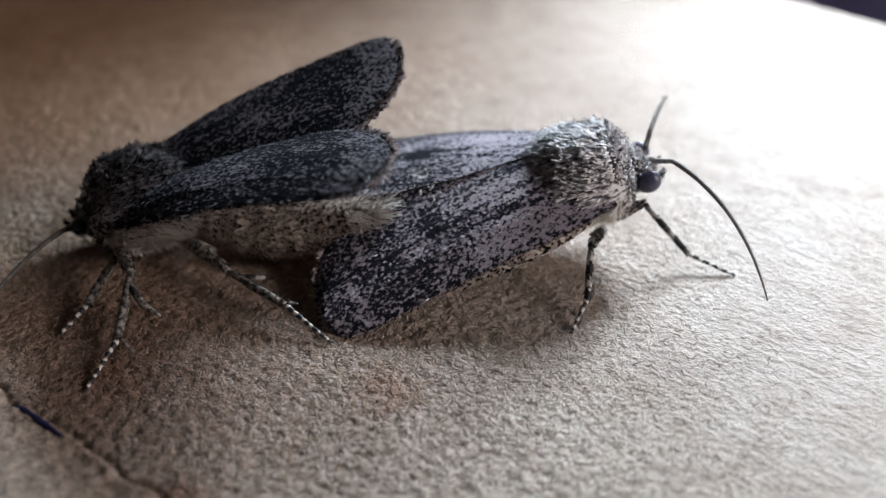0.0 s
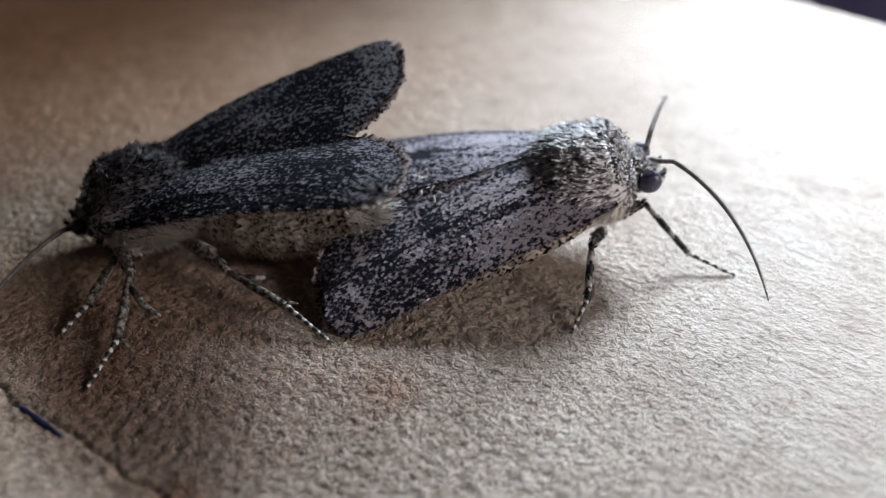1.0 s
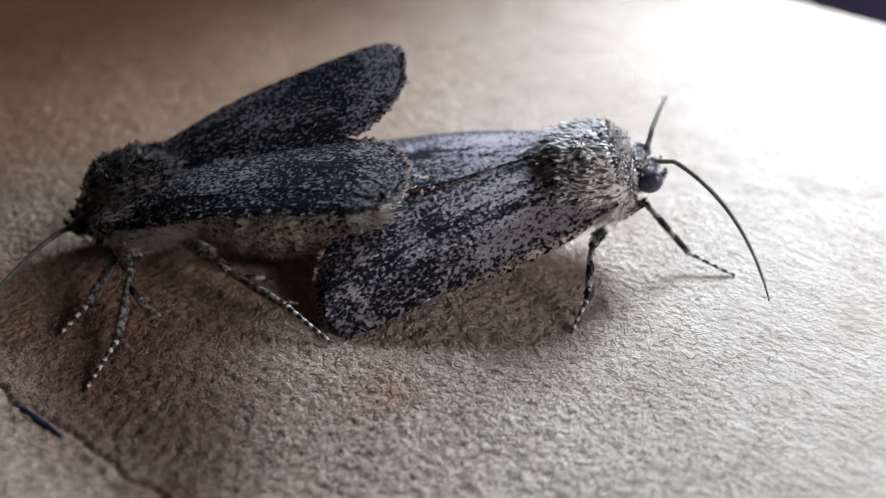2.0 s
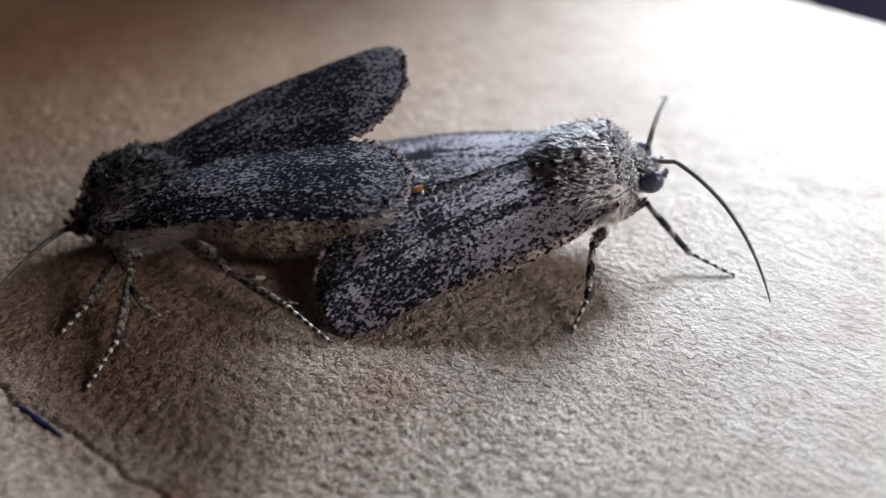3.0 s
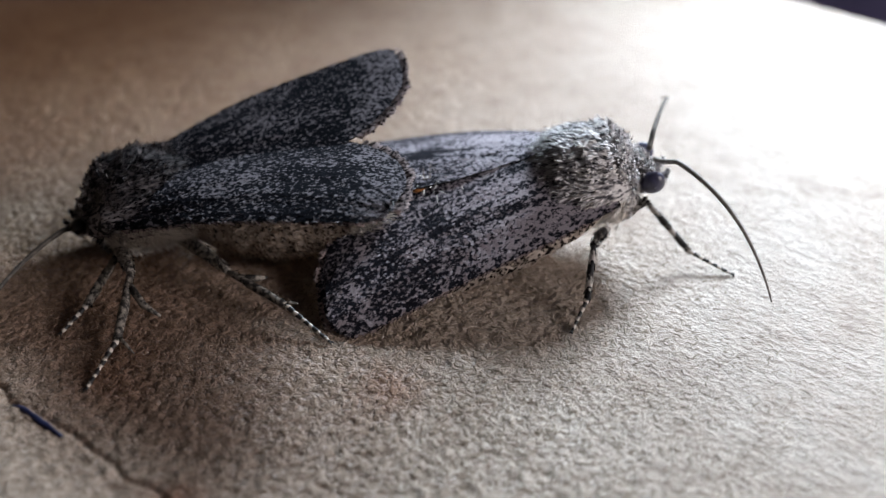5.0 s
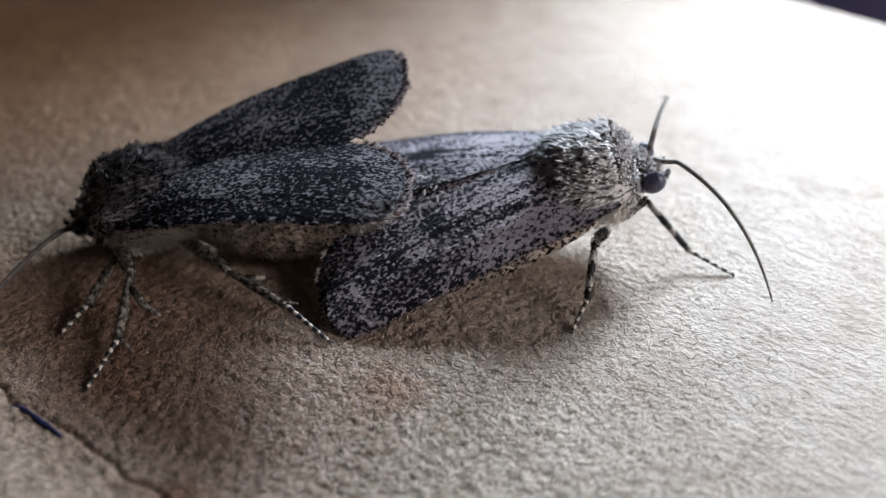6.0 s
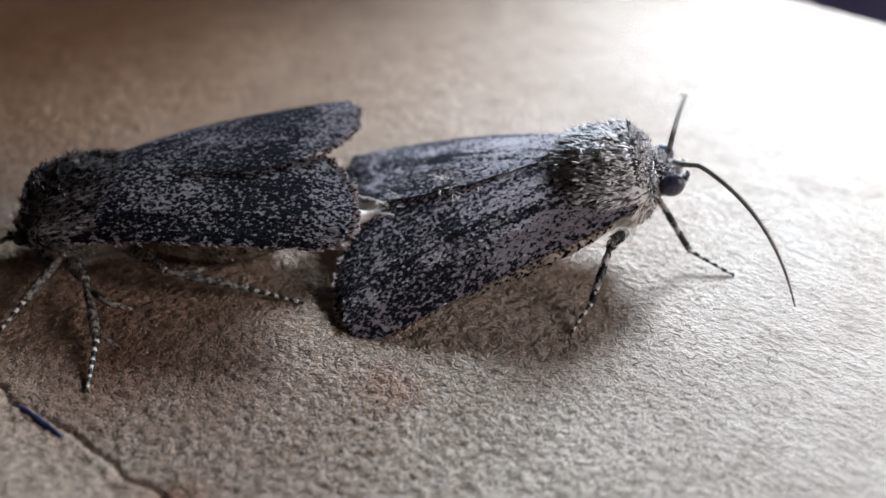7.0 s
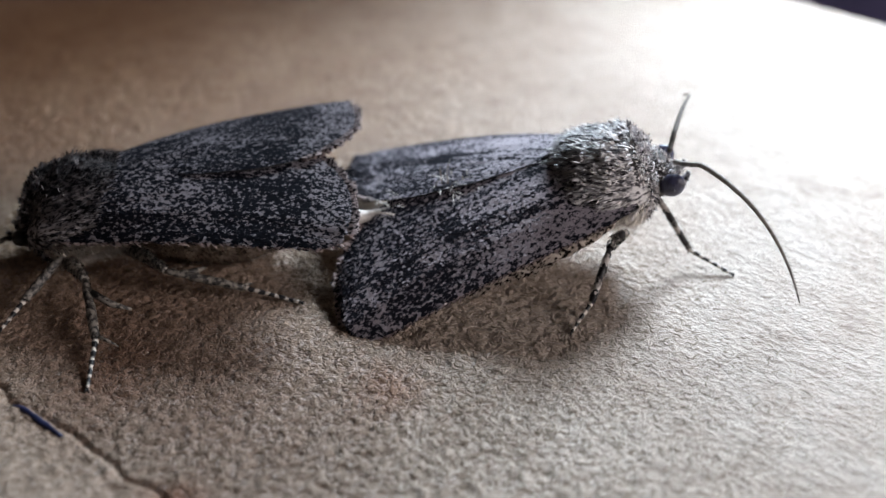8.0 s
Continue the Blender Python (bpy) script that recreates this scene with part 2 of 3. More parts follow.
# ---- building helpers; shapes are worked out in millimetres ----
def mesh_from(name, verts, faces, mat, smooth=True):
    me = bpy.data.meshes.new(name)
    me.from_pydata((np.asarray(verts, float) * MM).tolist(), [], [list(map(int, f)) for f in faces])
    me.materials.append(mat)
    if smooth:
        me.polygons.foreach_set("use_smooth", np.ones(len(me.polygons), bool))
    me.update()
    return me


def part(name, shape, mat, parent=None, label="", kind="", smooth=True):
    """One mesh object out of (verts, faces), under a thing or a part."""
    ob = new(name, mesh_from(name, shape[0], shape[1], mat, smooth))
    if parent is not None:
        ob.parent = parent
    return tagged(ob, label, kind=kind)


def field(x, y, cell_x, cell_y, seed):
    """Smooth random heights, -1 to 1, with bumps of about that size."""
    g = np.random.default_rng(seed).uniform(-1, 1, (256, 256))
    u, v = x / cell_x, y / cell_y
    i, j = np.floor(u).astype(int), np.floor(v).astype(int)
    a, b = u - i, v - j
    a, b = a * a * (3 - 2 * a), b * b * (3 - 2 * b)
    i, j = i % 256, j % 256
    k, l = (i + 1) % 256, (j + 1) % 256
    return (g[i, j] * (1 - a) + g[k, j] * a) * (1 - b) + (g[i, l] * (1 - a) + g[k, l] * a) * b


def grid_faces(n, m, close=False):
    i, j = np.meshgrid(np.arange(n - 1), np.arange(m if close else m - 1), indexing="ij")
    k = (j + 1) % m
    return np.stack([i * m + j, (i + 1) * m + j, (i + 1) * m + k, i * m + k], -1).reshape(-1, 4)


def tube(path, radii, sides=8, rough=0.0, seed=0):
    """A closed round tube along a path; rough makes its outline uneven."""
    path, radii = np.asarray(path, float), np.asarray(radii, float)
    d = np.gradient(path, axis=0)
    d /= np.linalg.norm(d, axis=1)[:, None]
    up = np.where(np.abs(d[:, 2:3]) > 0.9, np.array([[0.0, 1, 0]]), np.array([[0.0, 0, 1]]))
    a = np.cross(d, up)
    a /= np.linalg.norm(a, axis=1)[:, None]
    b = np.cross(d, a)
    th = np.linspace(0, 2 * np.pi, sides, endpoint=False)
    r = radii[:, None] * (1 + rough * np.random.default_rng(seed).uniform(-1, 1, (len(path), sides)))
    v = path[:, None] + r[..., None] * (np.cos(th)[None, :, None] * a[:, None] + np.sin(th)[None, :, None] * b[:, None])
    n = len(path)
    verts = np.concatenate([v.reshape(-1, 3), path[:1], path[-1:]])
    faces = grid_faces(n, sides, True).tolist()
    for j in range(sides):
        k = (j + 1) % sides
        faces.append((n * sides, j, k))
        faces.append((n * sides + 1, (n - 1) * sides + k, (n - 1) * sides + j))
    return verts, faces


def joined(*shapes):
    verts, faces, at = [], [], 0
    for v, f in shapes:
        verts.append(np.asarray(v))
        faces += [[i + at for i in q] for q in f]
        at += len(v)
    return np.concatenate(verts), faces


def blades(base, way, normal, length, width, bend=0.0, blunt=False):
    """Many small tapered scales or hairs: each one a folded blade of three faces."""
    side = np.cross(way, normal)
    side /= np.linalg.norm(side, axis=1)[:, None] + 1e-9
    length, width = np.asarray(length)[:, None], np.asarray(width)[:, None]
    mid = base + way * length * 0.55 + normal * bend * length * 0.25
    tip = base + way * length + normal * bend * length * 0.1
    n = len(base)
    if blunt:
        v = np.stack([base - side * width * 0.35, base + side * width * 0.35, mid + side * width * 0.5, mid - side * width * 0.5, tip + side * width * 0.3, tip - side * width * 0.3], 1)
        o = np.arange(n)[:, None] * 6
        return v.reshape(-1, 3), (o + np.array([[0, 1, 2, 3]])).tolist() + (o + np.array([[3, 2, 4, 5]])).tolist()
    v = np.stack([base - side * width * 0.3, base + side * width * 0.3, mid + side * width * 0.5, mid - side * width * 0.5, tip], 1)
    o = np.arange(n)[:, None] * 5
    quads = (o + np.array([[0, 1, 2, 3]])).tolist()
    tris = (o + np.array([[3, 2, 4]])).tolist()
    return v.reshape(-1, 3), quads + tris


def unit(v):
    return v / (np.linalg.norm(v, axis=-1, keepdims=True) + 1e-12)


class Loft:
    """A body along x: stations of (x, centre z, half width, half height)."""

    def __init__(self, stations, lump=0.04, seed=0):
        s = np.array(stations, float)
        self.t = np.linspace(0, 1, len(s))
        self.s, self.lump, self.seed = s, lump, seed

    def at(self, t, th):
        x, z, w, h = (np.interp(t, self.t, self.s[:, k]) for k in range(4))
        k = 1 + self.lump * field(t * 10 + 3, th * 1.6 + 9, 1.1, 1.0, self.seed)
        p = np.stack([x, np.cos(th) * w * k, z + np.sin(th) * h * k], -1)
        n = unit(np.stack([np.zeros_like(x), np.cos(th) / np.maximum(w, 0.05), np.sin(th) / np.maximum(h, 0.05)], -1))
        return p, n

    def skin(self, rings=28, sides=24):
        t, th = np.meshgrid(np.linspace(0, 1, rings), np.linspace(0, 2 * np.pi, sides, endpoint=False), indexing="ij")
        p, _ = self.at(t.ravel(), th.ravel())
        faces = grid_faces(rings, sides, True).tolist()
        faces.append(list(range(sides))[::-1])
        faces.append([(rings - 1) * sides + k for k in range(sides)])
        return p, faces

    def fur(self, n, seed, th0, th1, length, width, lift, t0=0.0, t1=1.0, back=-1.0, spread=0.35, bend=0.3, clump=0.0):
        r = np.random.default_rng(seed)
        t = r.uniform(t0, t1, n)
        th = np.radians(r.uniform(th0, th1, n))
        p, nm = self.at(t, th)
        way = np.stack([np.full(n, back), np.zeros(n), np.zeros(n)], -1) + nm * lift + r.normal(0, spread, (n, 3))
        tuft = 0.0
        if clump:
            # neighbouring hairs lean together into tufts of uneven height
            way += clump * np.stack([field(t * 40 + 3, th * 9 + 5, 1.6, 1.3, seed + k) for k in range(3)], -1)
            tuft = clump * field(t * 40 + 7, th * 9 + 2, 1.6, 1.3, seed + 7)
        way = unit(way)
        return blades(p - nm * 0.05, way, nm, length * (1 + tuft) * r.uniform(0.6, 1.3, n), width * r.uniform(0.7, 1.3, n), bend)


# ---- the setting ----
def slab(name, x0, x1, y0, y1, z0, z1, mat, label, parent=None):
    """A box, in metres, with narrow bevelled edges."""
    bm = bmesh.new()
    bmesh.ops.create_cube(bm, size=1)
    for v in bm.verts:
        v.co = ((x0 + x1) / 2 + v.co.x * (x1 - x0), (y0 + y1) / 2 + v.co.y * (y1 - y0), (z0 + z1) / 2 + v.co.z * (z1 - z0))
    bmesh.ops.bevel(bm, geom=bm.edges[:], offset=0.002, segments=2, affect="EDGES")
    me = bpy.data.meshes.new(name)
    bm.to_mesh(me)
    bm.free()
    me.materials.append(mat)
    ob = new(name, me)
    if parent is not None:
        ob.parent = parent
        return tagged(ob, label)
    return tagged(ob, label, kind="structure")


TABLE_Z = -0.024
slab("tabletop", -0.85, 0.85, -0.85, 0.85, TABLE_Z - 0.04, TABLE_Z, BLUE, "dark blue tabletop under the cardboard")
# unseen walls and ceiling added to close the place; dark to limit bounce
slab("wall_west", -0.86, -0.80, -0.8, 0.8, TABLE_Z, 1.2, WALL, "plain taupe wall")
slab("wall_north", -0.86, 0.86, 0.8, 0.86, TABLE_Z, 1.2, WALL, "plain taupe wall")
slab("wall_south", -0.86, 0.86, -0.86, -0.8, TABLE_Z, 1.2, WALL, "plain taupe wall")
slab("wall_east_below", 0.80, 0.86, -0.8, 0.8, TABLE_Z, 0.02, WALL, "plain taupe wall under the added window opening")
slab("wall_east_above", 0.80, 0.86, -0.8, 0.8, 0.50, 1.2, WALL, "plain taupe wall over the added window opening")
slab("wall_east_near", 0.80, 0.86, -0.8, -0.58, 0.02, 0.50, WALL, "plain taupe wall beside the added window opening")
slab("wall_east_far", 0.80, 0.86, -0.06, 0.8, 0.02, 0.50, WALL, "plain taupe wall beside the added window opening")
slab("ceiling", -0.86, 0.86, -0.86, 0.86, 1.2, 1.25, WALL, "plain taupe ceiling")


def ground_height(x, y, relief=True):
    """The cardboard: nearly flat, rolling off at its rim, folded up past a crease."""
    z = 0.10 * field(x + 50, y + 50, 9, 9, 1)
    rim = np.maximum(y - 38.5, 0.707 * (x + y) - 48.2)
    rim = np.maximum(rim, np.maximum(np.abs(x) - 52, -28 - y))
    rim = np.maximum(rim, 0)
    z -= 22 * (1 - np.exp(-(rim / 13) ** 2))
    # the crease and the fold in the corner
    along, across = 0.813 * x - 0.582 * y, -0.582 * x - 0.813 * y
    c = across - 20.95 + 0.25 * field(along + 40, across * 0, 1.3, 1, 4)
    z += np.where(c > 0, 0.24 * np.minimum(c, 9), 0) + 0.08 * np.exp(-((c - 0.25) / 0.22) ** 2)
    z -= 0.17 * np.exp(-((c + 0.12) / 0.16) ** 2)
    if relief:
        aslant = np.clip((x - 5) / 13, 0, 1)
        z += (1 - aslant) * (0.048 * field(x + 60, y + 60, 0.42, 0.34, 2) + 0.05 * field(x * 0.95 + y * 0.3 + 60, y - x * 0.2 + 60, 0.32, 0.26, 3))
        z += aslant * (0.05 * field(0.77 * x - 0.64 * y + 90, 0.64 * x + 0.77 * y + 90, 0.75, 0.29, 6) + 0.022 * field(x + 60, y + 60, 0.3, 0.26, 7))
        z += 0.02 * field(x + 60, y + 60, 1.9, 1.3, 5)
    return z


def build_cardboard():
    xs = np.concatenate([np.linspace(-78, -44, 30, endpoint=False), np.arange(-44, 44, 0.14), np.linspace(44, 78, 30)])
    ys = np.concatenate([np.linspace(-55, -22, 28, endpoint=False), np.arange(-22, 47, 0.14), np.linspace(47, 62, 16)])
    X, Y = np.meshgrid(xs, ys, indexing="ij")
    Z = np.maximum(ground_height(X, Y), -23.2)
    n, m = X.shape
    top = np.stack([X, Y, Z], -1).reshape(-1, 3)
    me = bpy.data.meshes.new("cardboard")
    quads = grid_faces(n, m)
    rim = np.concatenate([np.arange(m), np.arange(1, n) * m + m - 1, np.arange(m - 2, -1, -1) + (n - 1) * m, np.arange(n - 2, 0, -1) * m])
    low = top[rim].copy()
    low[:, 2] -= 0.8
    k = len(rim)
    skirt = np.stack([rim, np.roll(rim, -1), len(top) + (np.arange(k) + 1) % k, len(top) + np.arange(k)], -1)
    verts, faces = np.concatenate([top, low]) * MM, np.concatenate([quads, skirt])
    me.vertices.add(len(verts))
    me.vertices.foreach_set("co", verts.ravel().astype(np.float32))
    me.loops.add(faces.size)
    me.loops.foreach_set("vertex_index", faces.ravel().astype(np.int32))
    me.polygons.add(len(faces))
    me.polygons.foreach_set("loop_start", np.arange(0, faces.size, 4, dtype=np.int32))
    me.polygons.foreach_set("use_smooth", np.ones(len(faces), bool))
    me.materials.append(CARD)
    me.update(calc_edges=True)
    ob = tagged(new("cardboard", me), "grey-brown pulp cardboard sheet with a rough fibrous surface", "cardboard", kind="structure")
    # loose fibres pressed into the surface
    r = np.random.default_rng(11)
    n = 26000
    x, y = -26 + 44 * (1 - r.power(2.2, n)), -20 + 24 * (1 - r.power(1.6, n))
    a = r.uniform(0, np.pi, n)
    ln = r.uniform(0.16, 0.50, n)
    curl = r.normal(0, 0.65, n)
    shapes_v, steps = [], 4
    for k in range(steps):
        f = k / (steps - 1) - 0.5
        px, py = x + np.cos(a + curl * f) * ln * f, y + np.sin(a + curl * f) * ln * f
        pz = ground_height(px, py) + 0.012 + 0.02 * (1 - 4 * f * f) * r.uniform(0.3, 1, n)
        w = 0.050 * (1.15 - abs(f))
        sx, sy = -np.sin(a + curl * f) * w, np.cos(a + curl * f) * w
        shapes_v.append(np.stack([np.stack([px - sx, py - sy, pz - 0.02], -1), np.stack([px, py, pz + 0.02], -1), np.stack([px + sx, py + sy, pz - 0.02], -1)], 1))
    v = np.stack(shapes_v, 1).reshape(-1, 3)
    f = []
    for k in range(steps - 1):
        for s in (0, 1):
            q = np.array([k * 3 + s, k * 3 + s + 1, k * 3 + 4 + s, k * 3 + 3 + s])
            f.append(np.arange(n)[:, None] * (steps * 3) + q[None])
    part("fibre_layer", (v, np.concatenate(f)), FIBRE, ob, "short pale paper fibres", kind="stuff")
    # a dark blue slit of ink in the crease
    al = np.linspace(-8.6, -5.0, 16)
    path = []
    for t in al:
        c = 21.1
        px, py = 0.813 * t - 0.582 * c, -0.582 * t - 0.813 * c
        path.append((px, py, float(ground_height(np.array([px]), np.array([py]), False)[0]) + 0.01))
    prof = 0.04 + 0.12 * np.sin(np.linspace(0.25, 2.9, 16)) ** 0.7
    part("ink_mark", tube(path, prof, 8, 0.25, 3), INKBLUE, ob, "blue-black ink mark in the crease")
    return ob


build_cardboard()

# ---- the moths ----
WING_LENGTH = 15.5


def wing_edges(u):
    """Leading edge and hind edge of a forewing, across it, at the distance u from its hinge."""
    lead = np.interp(u, [0, 4, 8, 12, 14.0, 14.9, 15.35, 15.5], [0, -0.16, -0.12, 0.0, 0.08, 0.30, 0.7, 1.3])
    hind = np.interp(u, [0, 1, 3, 6, 9, 10.6, 11.6, 12.4, 13.3, 14.1, 14.8, 15.25, 15.45, 15.5], [1.9, 3.1, 4.65, 6.35, 7.3, 7.35, 7.1, 6.75, 6.2, 5.5, 4.6, 3.5, 2.3, 1.3])
    return lead, hind


def wing_bow(u, w):
    """Height of the wing's skin: arched, with low ridges along the veins."""
    lead, hind = wing_edges(u)
    f = np.clip((w - lead) / np.maximum(hind - lead, 0.01), 0, 1)
    k = np.clip(u / 4, 0, 1)
    return 0.55 * np.sin(f * np.pi) * (1 - 0.45 * f) * k + 0.015 * np.sin(f * 30) * k - 0.25 * (u / 15) ** 2 - 0.9 * np.exp(-(u / 5) ** 2) * (1 - f) ** 1.5


def folded_hindwing(wing, side, r):
    """The edge of the hind wing under the forewing's leading edge."""
    n, m = 30, 8
    U, F = np.meshgrid(np.linspace(1.4, 9.6, n), np.linspace(0, 1, m), indexing="ij")
    reach = -0.55 * np.sin(np.clip((U - 1.4) / 8.2, 0, 1) ** 0.8 * np.pi) + 0.12
    W = reach + (3.2 - reach) * F
    H = wing_bow(U, np.maximum(W, 0)) - 0.42 - 0.25 * (1 - F) ** 2 + 0.05 * np.sin(U * 4 + F * 6)
    up = np.stack([-U, -side * W, H], -1).reshape(-1, 3)
    c = 900
    u, f = r.uniform(1.6, 9.4, c), r.uniform(0, 0.4, c)
    edge = -0.55 * np.sin((u - 1.4) / 8.2 * np.pi) + 0.12
    w = edge + (3.2 - edge) * f
    base = np.stack([-u, -side * w, wing_bow(u, np.maximum(w, 0)) - 0.40 - 0.25 * (1 - f) ** 2], -1)
    way = unit(np.stack([-np.ones(c), side * np.abs(r.normal(0.3, 0.25, c)), r.normal(0, 0.15, c)], -1))
    fuzz = blades(base, way, np.tile(np.array([[0.0, 0, 1]]), (c, 1)), r.uniform(0.3, 0.6, c), r.uniform(0.07, 0.12, c), 0.2)
    q = grid_faces(n, m)
    sheet = (np.concatenate([up, up - np.array([0, 0, 0.05])]), np.concatenate([q, q[:, ::-1] + n * m]).tolist())
    part("hindwing", joined(sheet, fuzz), FUR_BELLY, wing, "buff speckled hindwing folded under the forewing")


def forewing(moth, side, scales, label, seed, fringe, hindwing):
    """One forewing: membrane, its coat of scales, its fringe. side 1 is the moth's own left."""
    n, m = 46, 18
    U, F = np.meshgrid(WING_LENGTH * np.linspace(0, 1, n) ** 0.9, np.linspace(0, 1, m), indexing="ij")
    lead, hind = wing_edges(U)
    W = lead + (hind - lead) * F
    H = wing_bow(U, W)
    up = np.stack([-U, -side * W, H], -1).reshape(-1, 3)
    down = up - np.array([0, 0, 0.09])
    q = grid_faces(n, m)
    rim = np.concatenate([np.arange(m), np.arange(1, n) * m + m - 1, np.arange(m - 2, -1, -1) + (n - 1) * m, np.arange(n - 2, 0, -1) * m])
    k = len(rim)
    skirt = np.stack([rim, rim + n * m, np.roll(rim, -1) + n * m, np.roll(rim, -1)], -1)
    wing = part("forewing", (np.concatenate([up, down]), np.concatenate([q, q[:, ::-1] + n * m, skirt])), SKIN, moth, label)
    r = np.random.default_rng(seed)
    # scales in uneven rows, overlapping like tiles, tips towards the outer edge
    c = 21000
    u, f = WING_LENGTH * r.uniform(0, 1, c * 2) ** 0.8, r.uniform(0, 1, c * 2)
    lead, hind = wing_edges(u)
    keep = r.uniform(0, 6.9, c * 2) < (hind - lead)
    u, f, lead, hind = u[keep], f[keep], lead[keep], hind[keep]
    w = lead + (hind - lead) * f
    c = len(u)
    base = np.stack([-u, -side * w, wing_bow(u, w) + 0.01], -1)
    way = unit(np.stack([-np.ones(c), r.normal(0, 0.45, c) - side * (f - 0.3) * 0.12, np.abs(r.normal(0.08, 0.07, c))], -1))
    nm = np.tile(np.array([[0.0, 0, 1]]), (c, 1))
    part("wing_coat", blades(base, way, nm, r.uniform(0.14, 0.25, c), r.uniform(0.08, 0.14, c), 0.25, True), scales, wing, kind="stuff")
    # the fringe along the outer edge, shorter hairs along the leading one
    c = 1500
    u = np.interp(r.uniform(0, 1, c), [0, 0.12, 0.8, 1], [15.2, 15.5, 12.6, 11.5])
    lead, hind = wing_edges(u)
    base = np.stack([-u, -side * (hind - 0.12), wing_bow(u, hind) - 0.03], -1)
    slope = np.interp(u, [10.6, 12, 13.5, 15.5], [1.4, 0.75, 0.35, 0.05])
    way = unit(np.stack([-np.ones(c), -side * slope + r.normal(0, 0.25, c), r.normal(0, 0.2, c)], -1))
    nm = np.tile(np.array([[0.0, 0, 1]]), (c, 1))
    a = blades(base, way, nm, fringe * r.uniform(0.6, 1.2, c) * (1 + 0.2 * np.sin(u * 9)), r.uniform(0.14, 0.24, c), 0.1, True)
    c = 420
    u = r.uniform(1, 15.2, c)
    lead, hind = wing_edges(u)
    base = np.stack([-u, -side * (lead + 0.05), wing_bow(u, lead) - 0.03], -1)
    way = unit(np.stack([-np.ones(c), side * np.abs(r.normal(0.35, 0.25, c)), r.normal(-0.1, 0.2, c)], -1))
    b = blades(base, way, np.tile(np.array([[0.0, 0, 1]]), (c, 1)), r.uniform(0.25, 0.55, c), r.uniform(0.08, 0.15, c), 0.1)
    part("wing_fringe", joined(a, b), FRINGE, wing, "ragged fringe of scales", kind="stuff")
    if hindwing:
        folded_hindwing(wing, side, r)
    return wing


def antenna(moth, length, sag, hook, teeth, seed, mat):
    """A tapered thread along x that bows upward, ringed, with fine teeth on one side."""
    s = np.linspace(0, 1, 60)
    path = np.stack([s * length, hook * np.maximum(s - 0.82, 0) ** 2 * 30, sag * (1 - (2 * s - 0.9) ** 2 / 1.21) * np.minimum(1, s * 9) + 0 * s], -1)
    path[:, 2] -= path[0, 2]
    rad = 0.115 * (1 - s) ** 0.6 + 0.022 + 0.014 * (np.arange(60) % 2)
    stem = tube(path, rad, 8)
    ob = part("antenna", stem, mat, moth, "thin ringed grey-brown antenna")
    r = np.random.default_rng(seed)
    i = np.unique(np.linspace(6, 57, teeth).astype(int))
    base = path[i]
    way = unit(np.stack([np.full(len(i), 0.35), r.normal(0, 0.25, len(i)), np.full(len(i), 0.9)], -1))
    nm = np.tile(np.array([[0.0, 1, 0]]), (len(i), 1))
    part("comb", blades(base, way, nm, 0.27 * (1 - s[i]) ** 0.3, np.full(len(i), 0.045)), mat, ob, kind="stuff")
    return ob


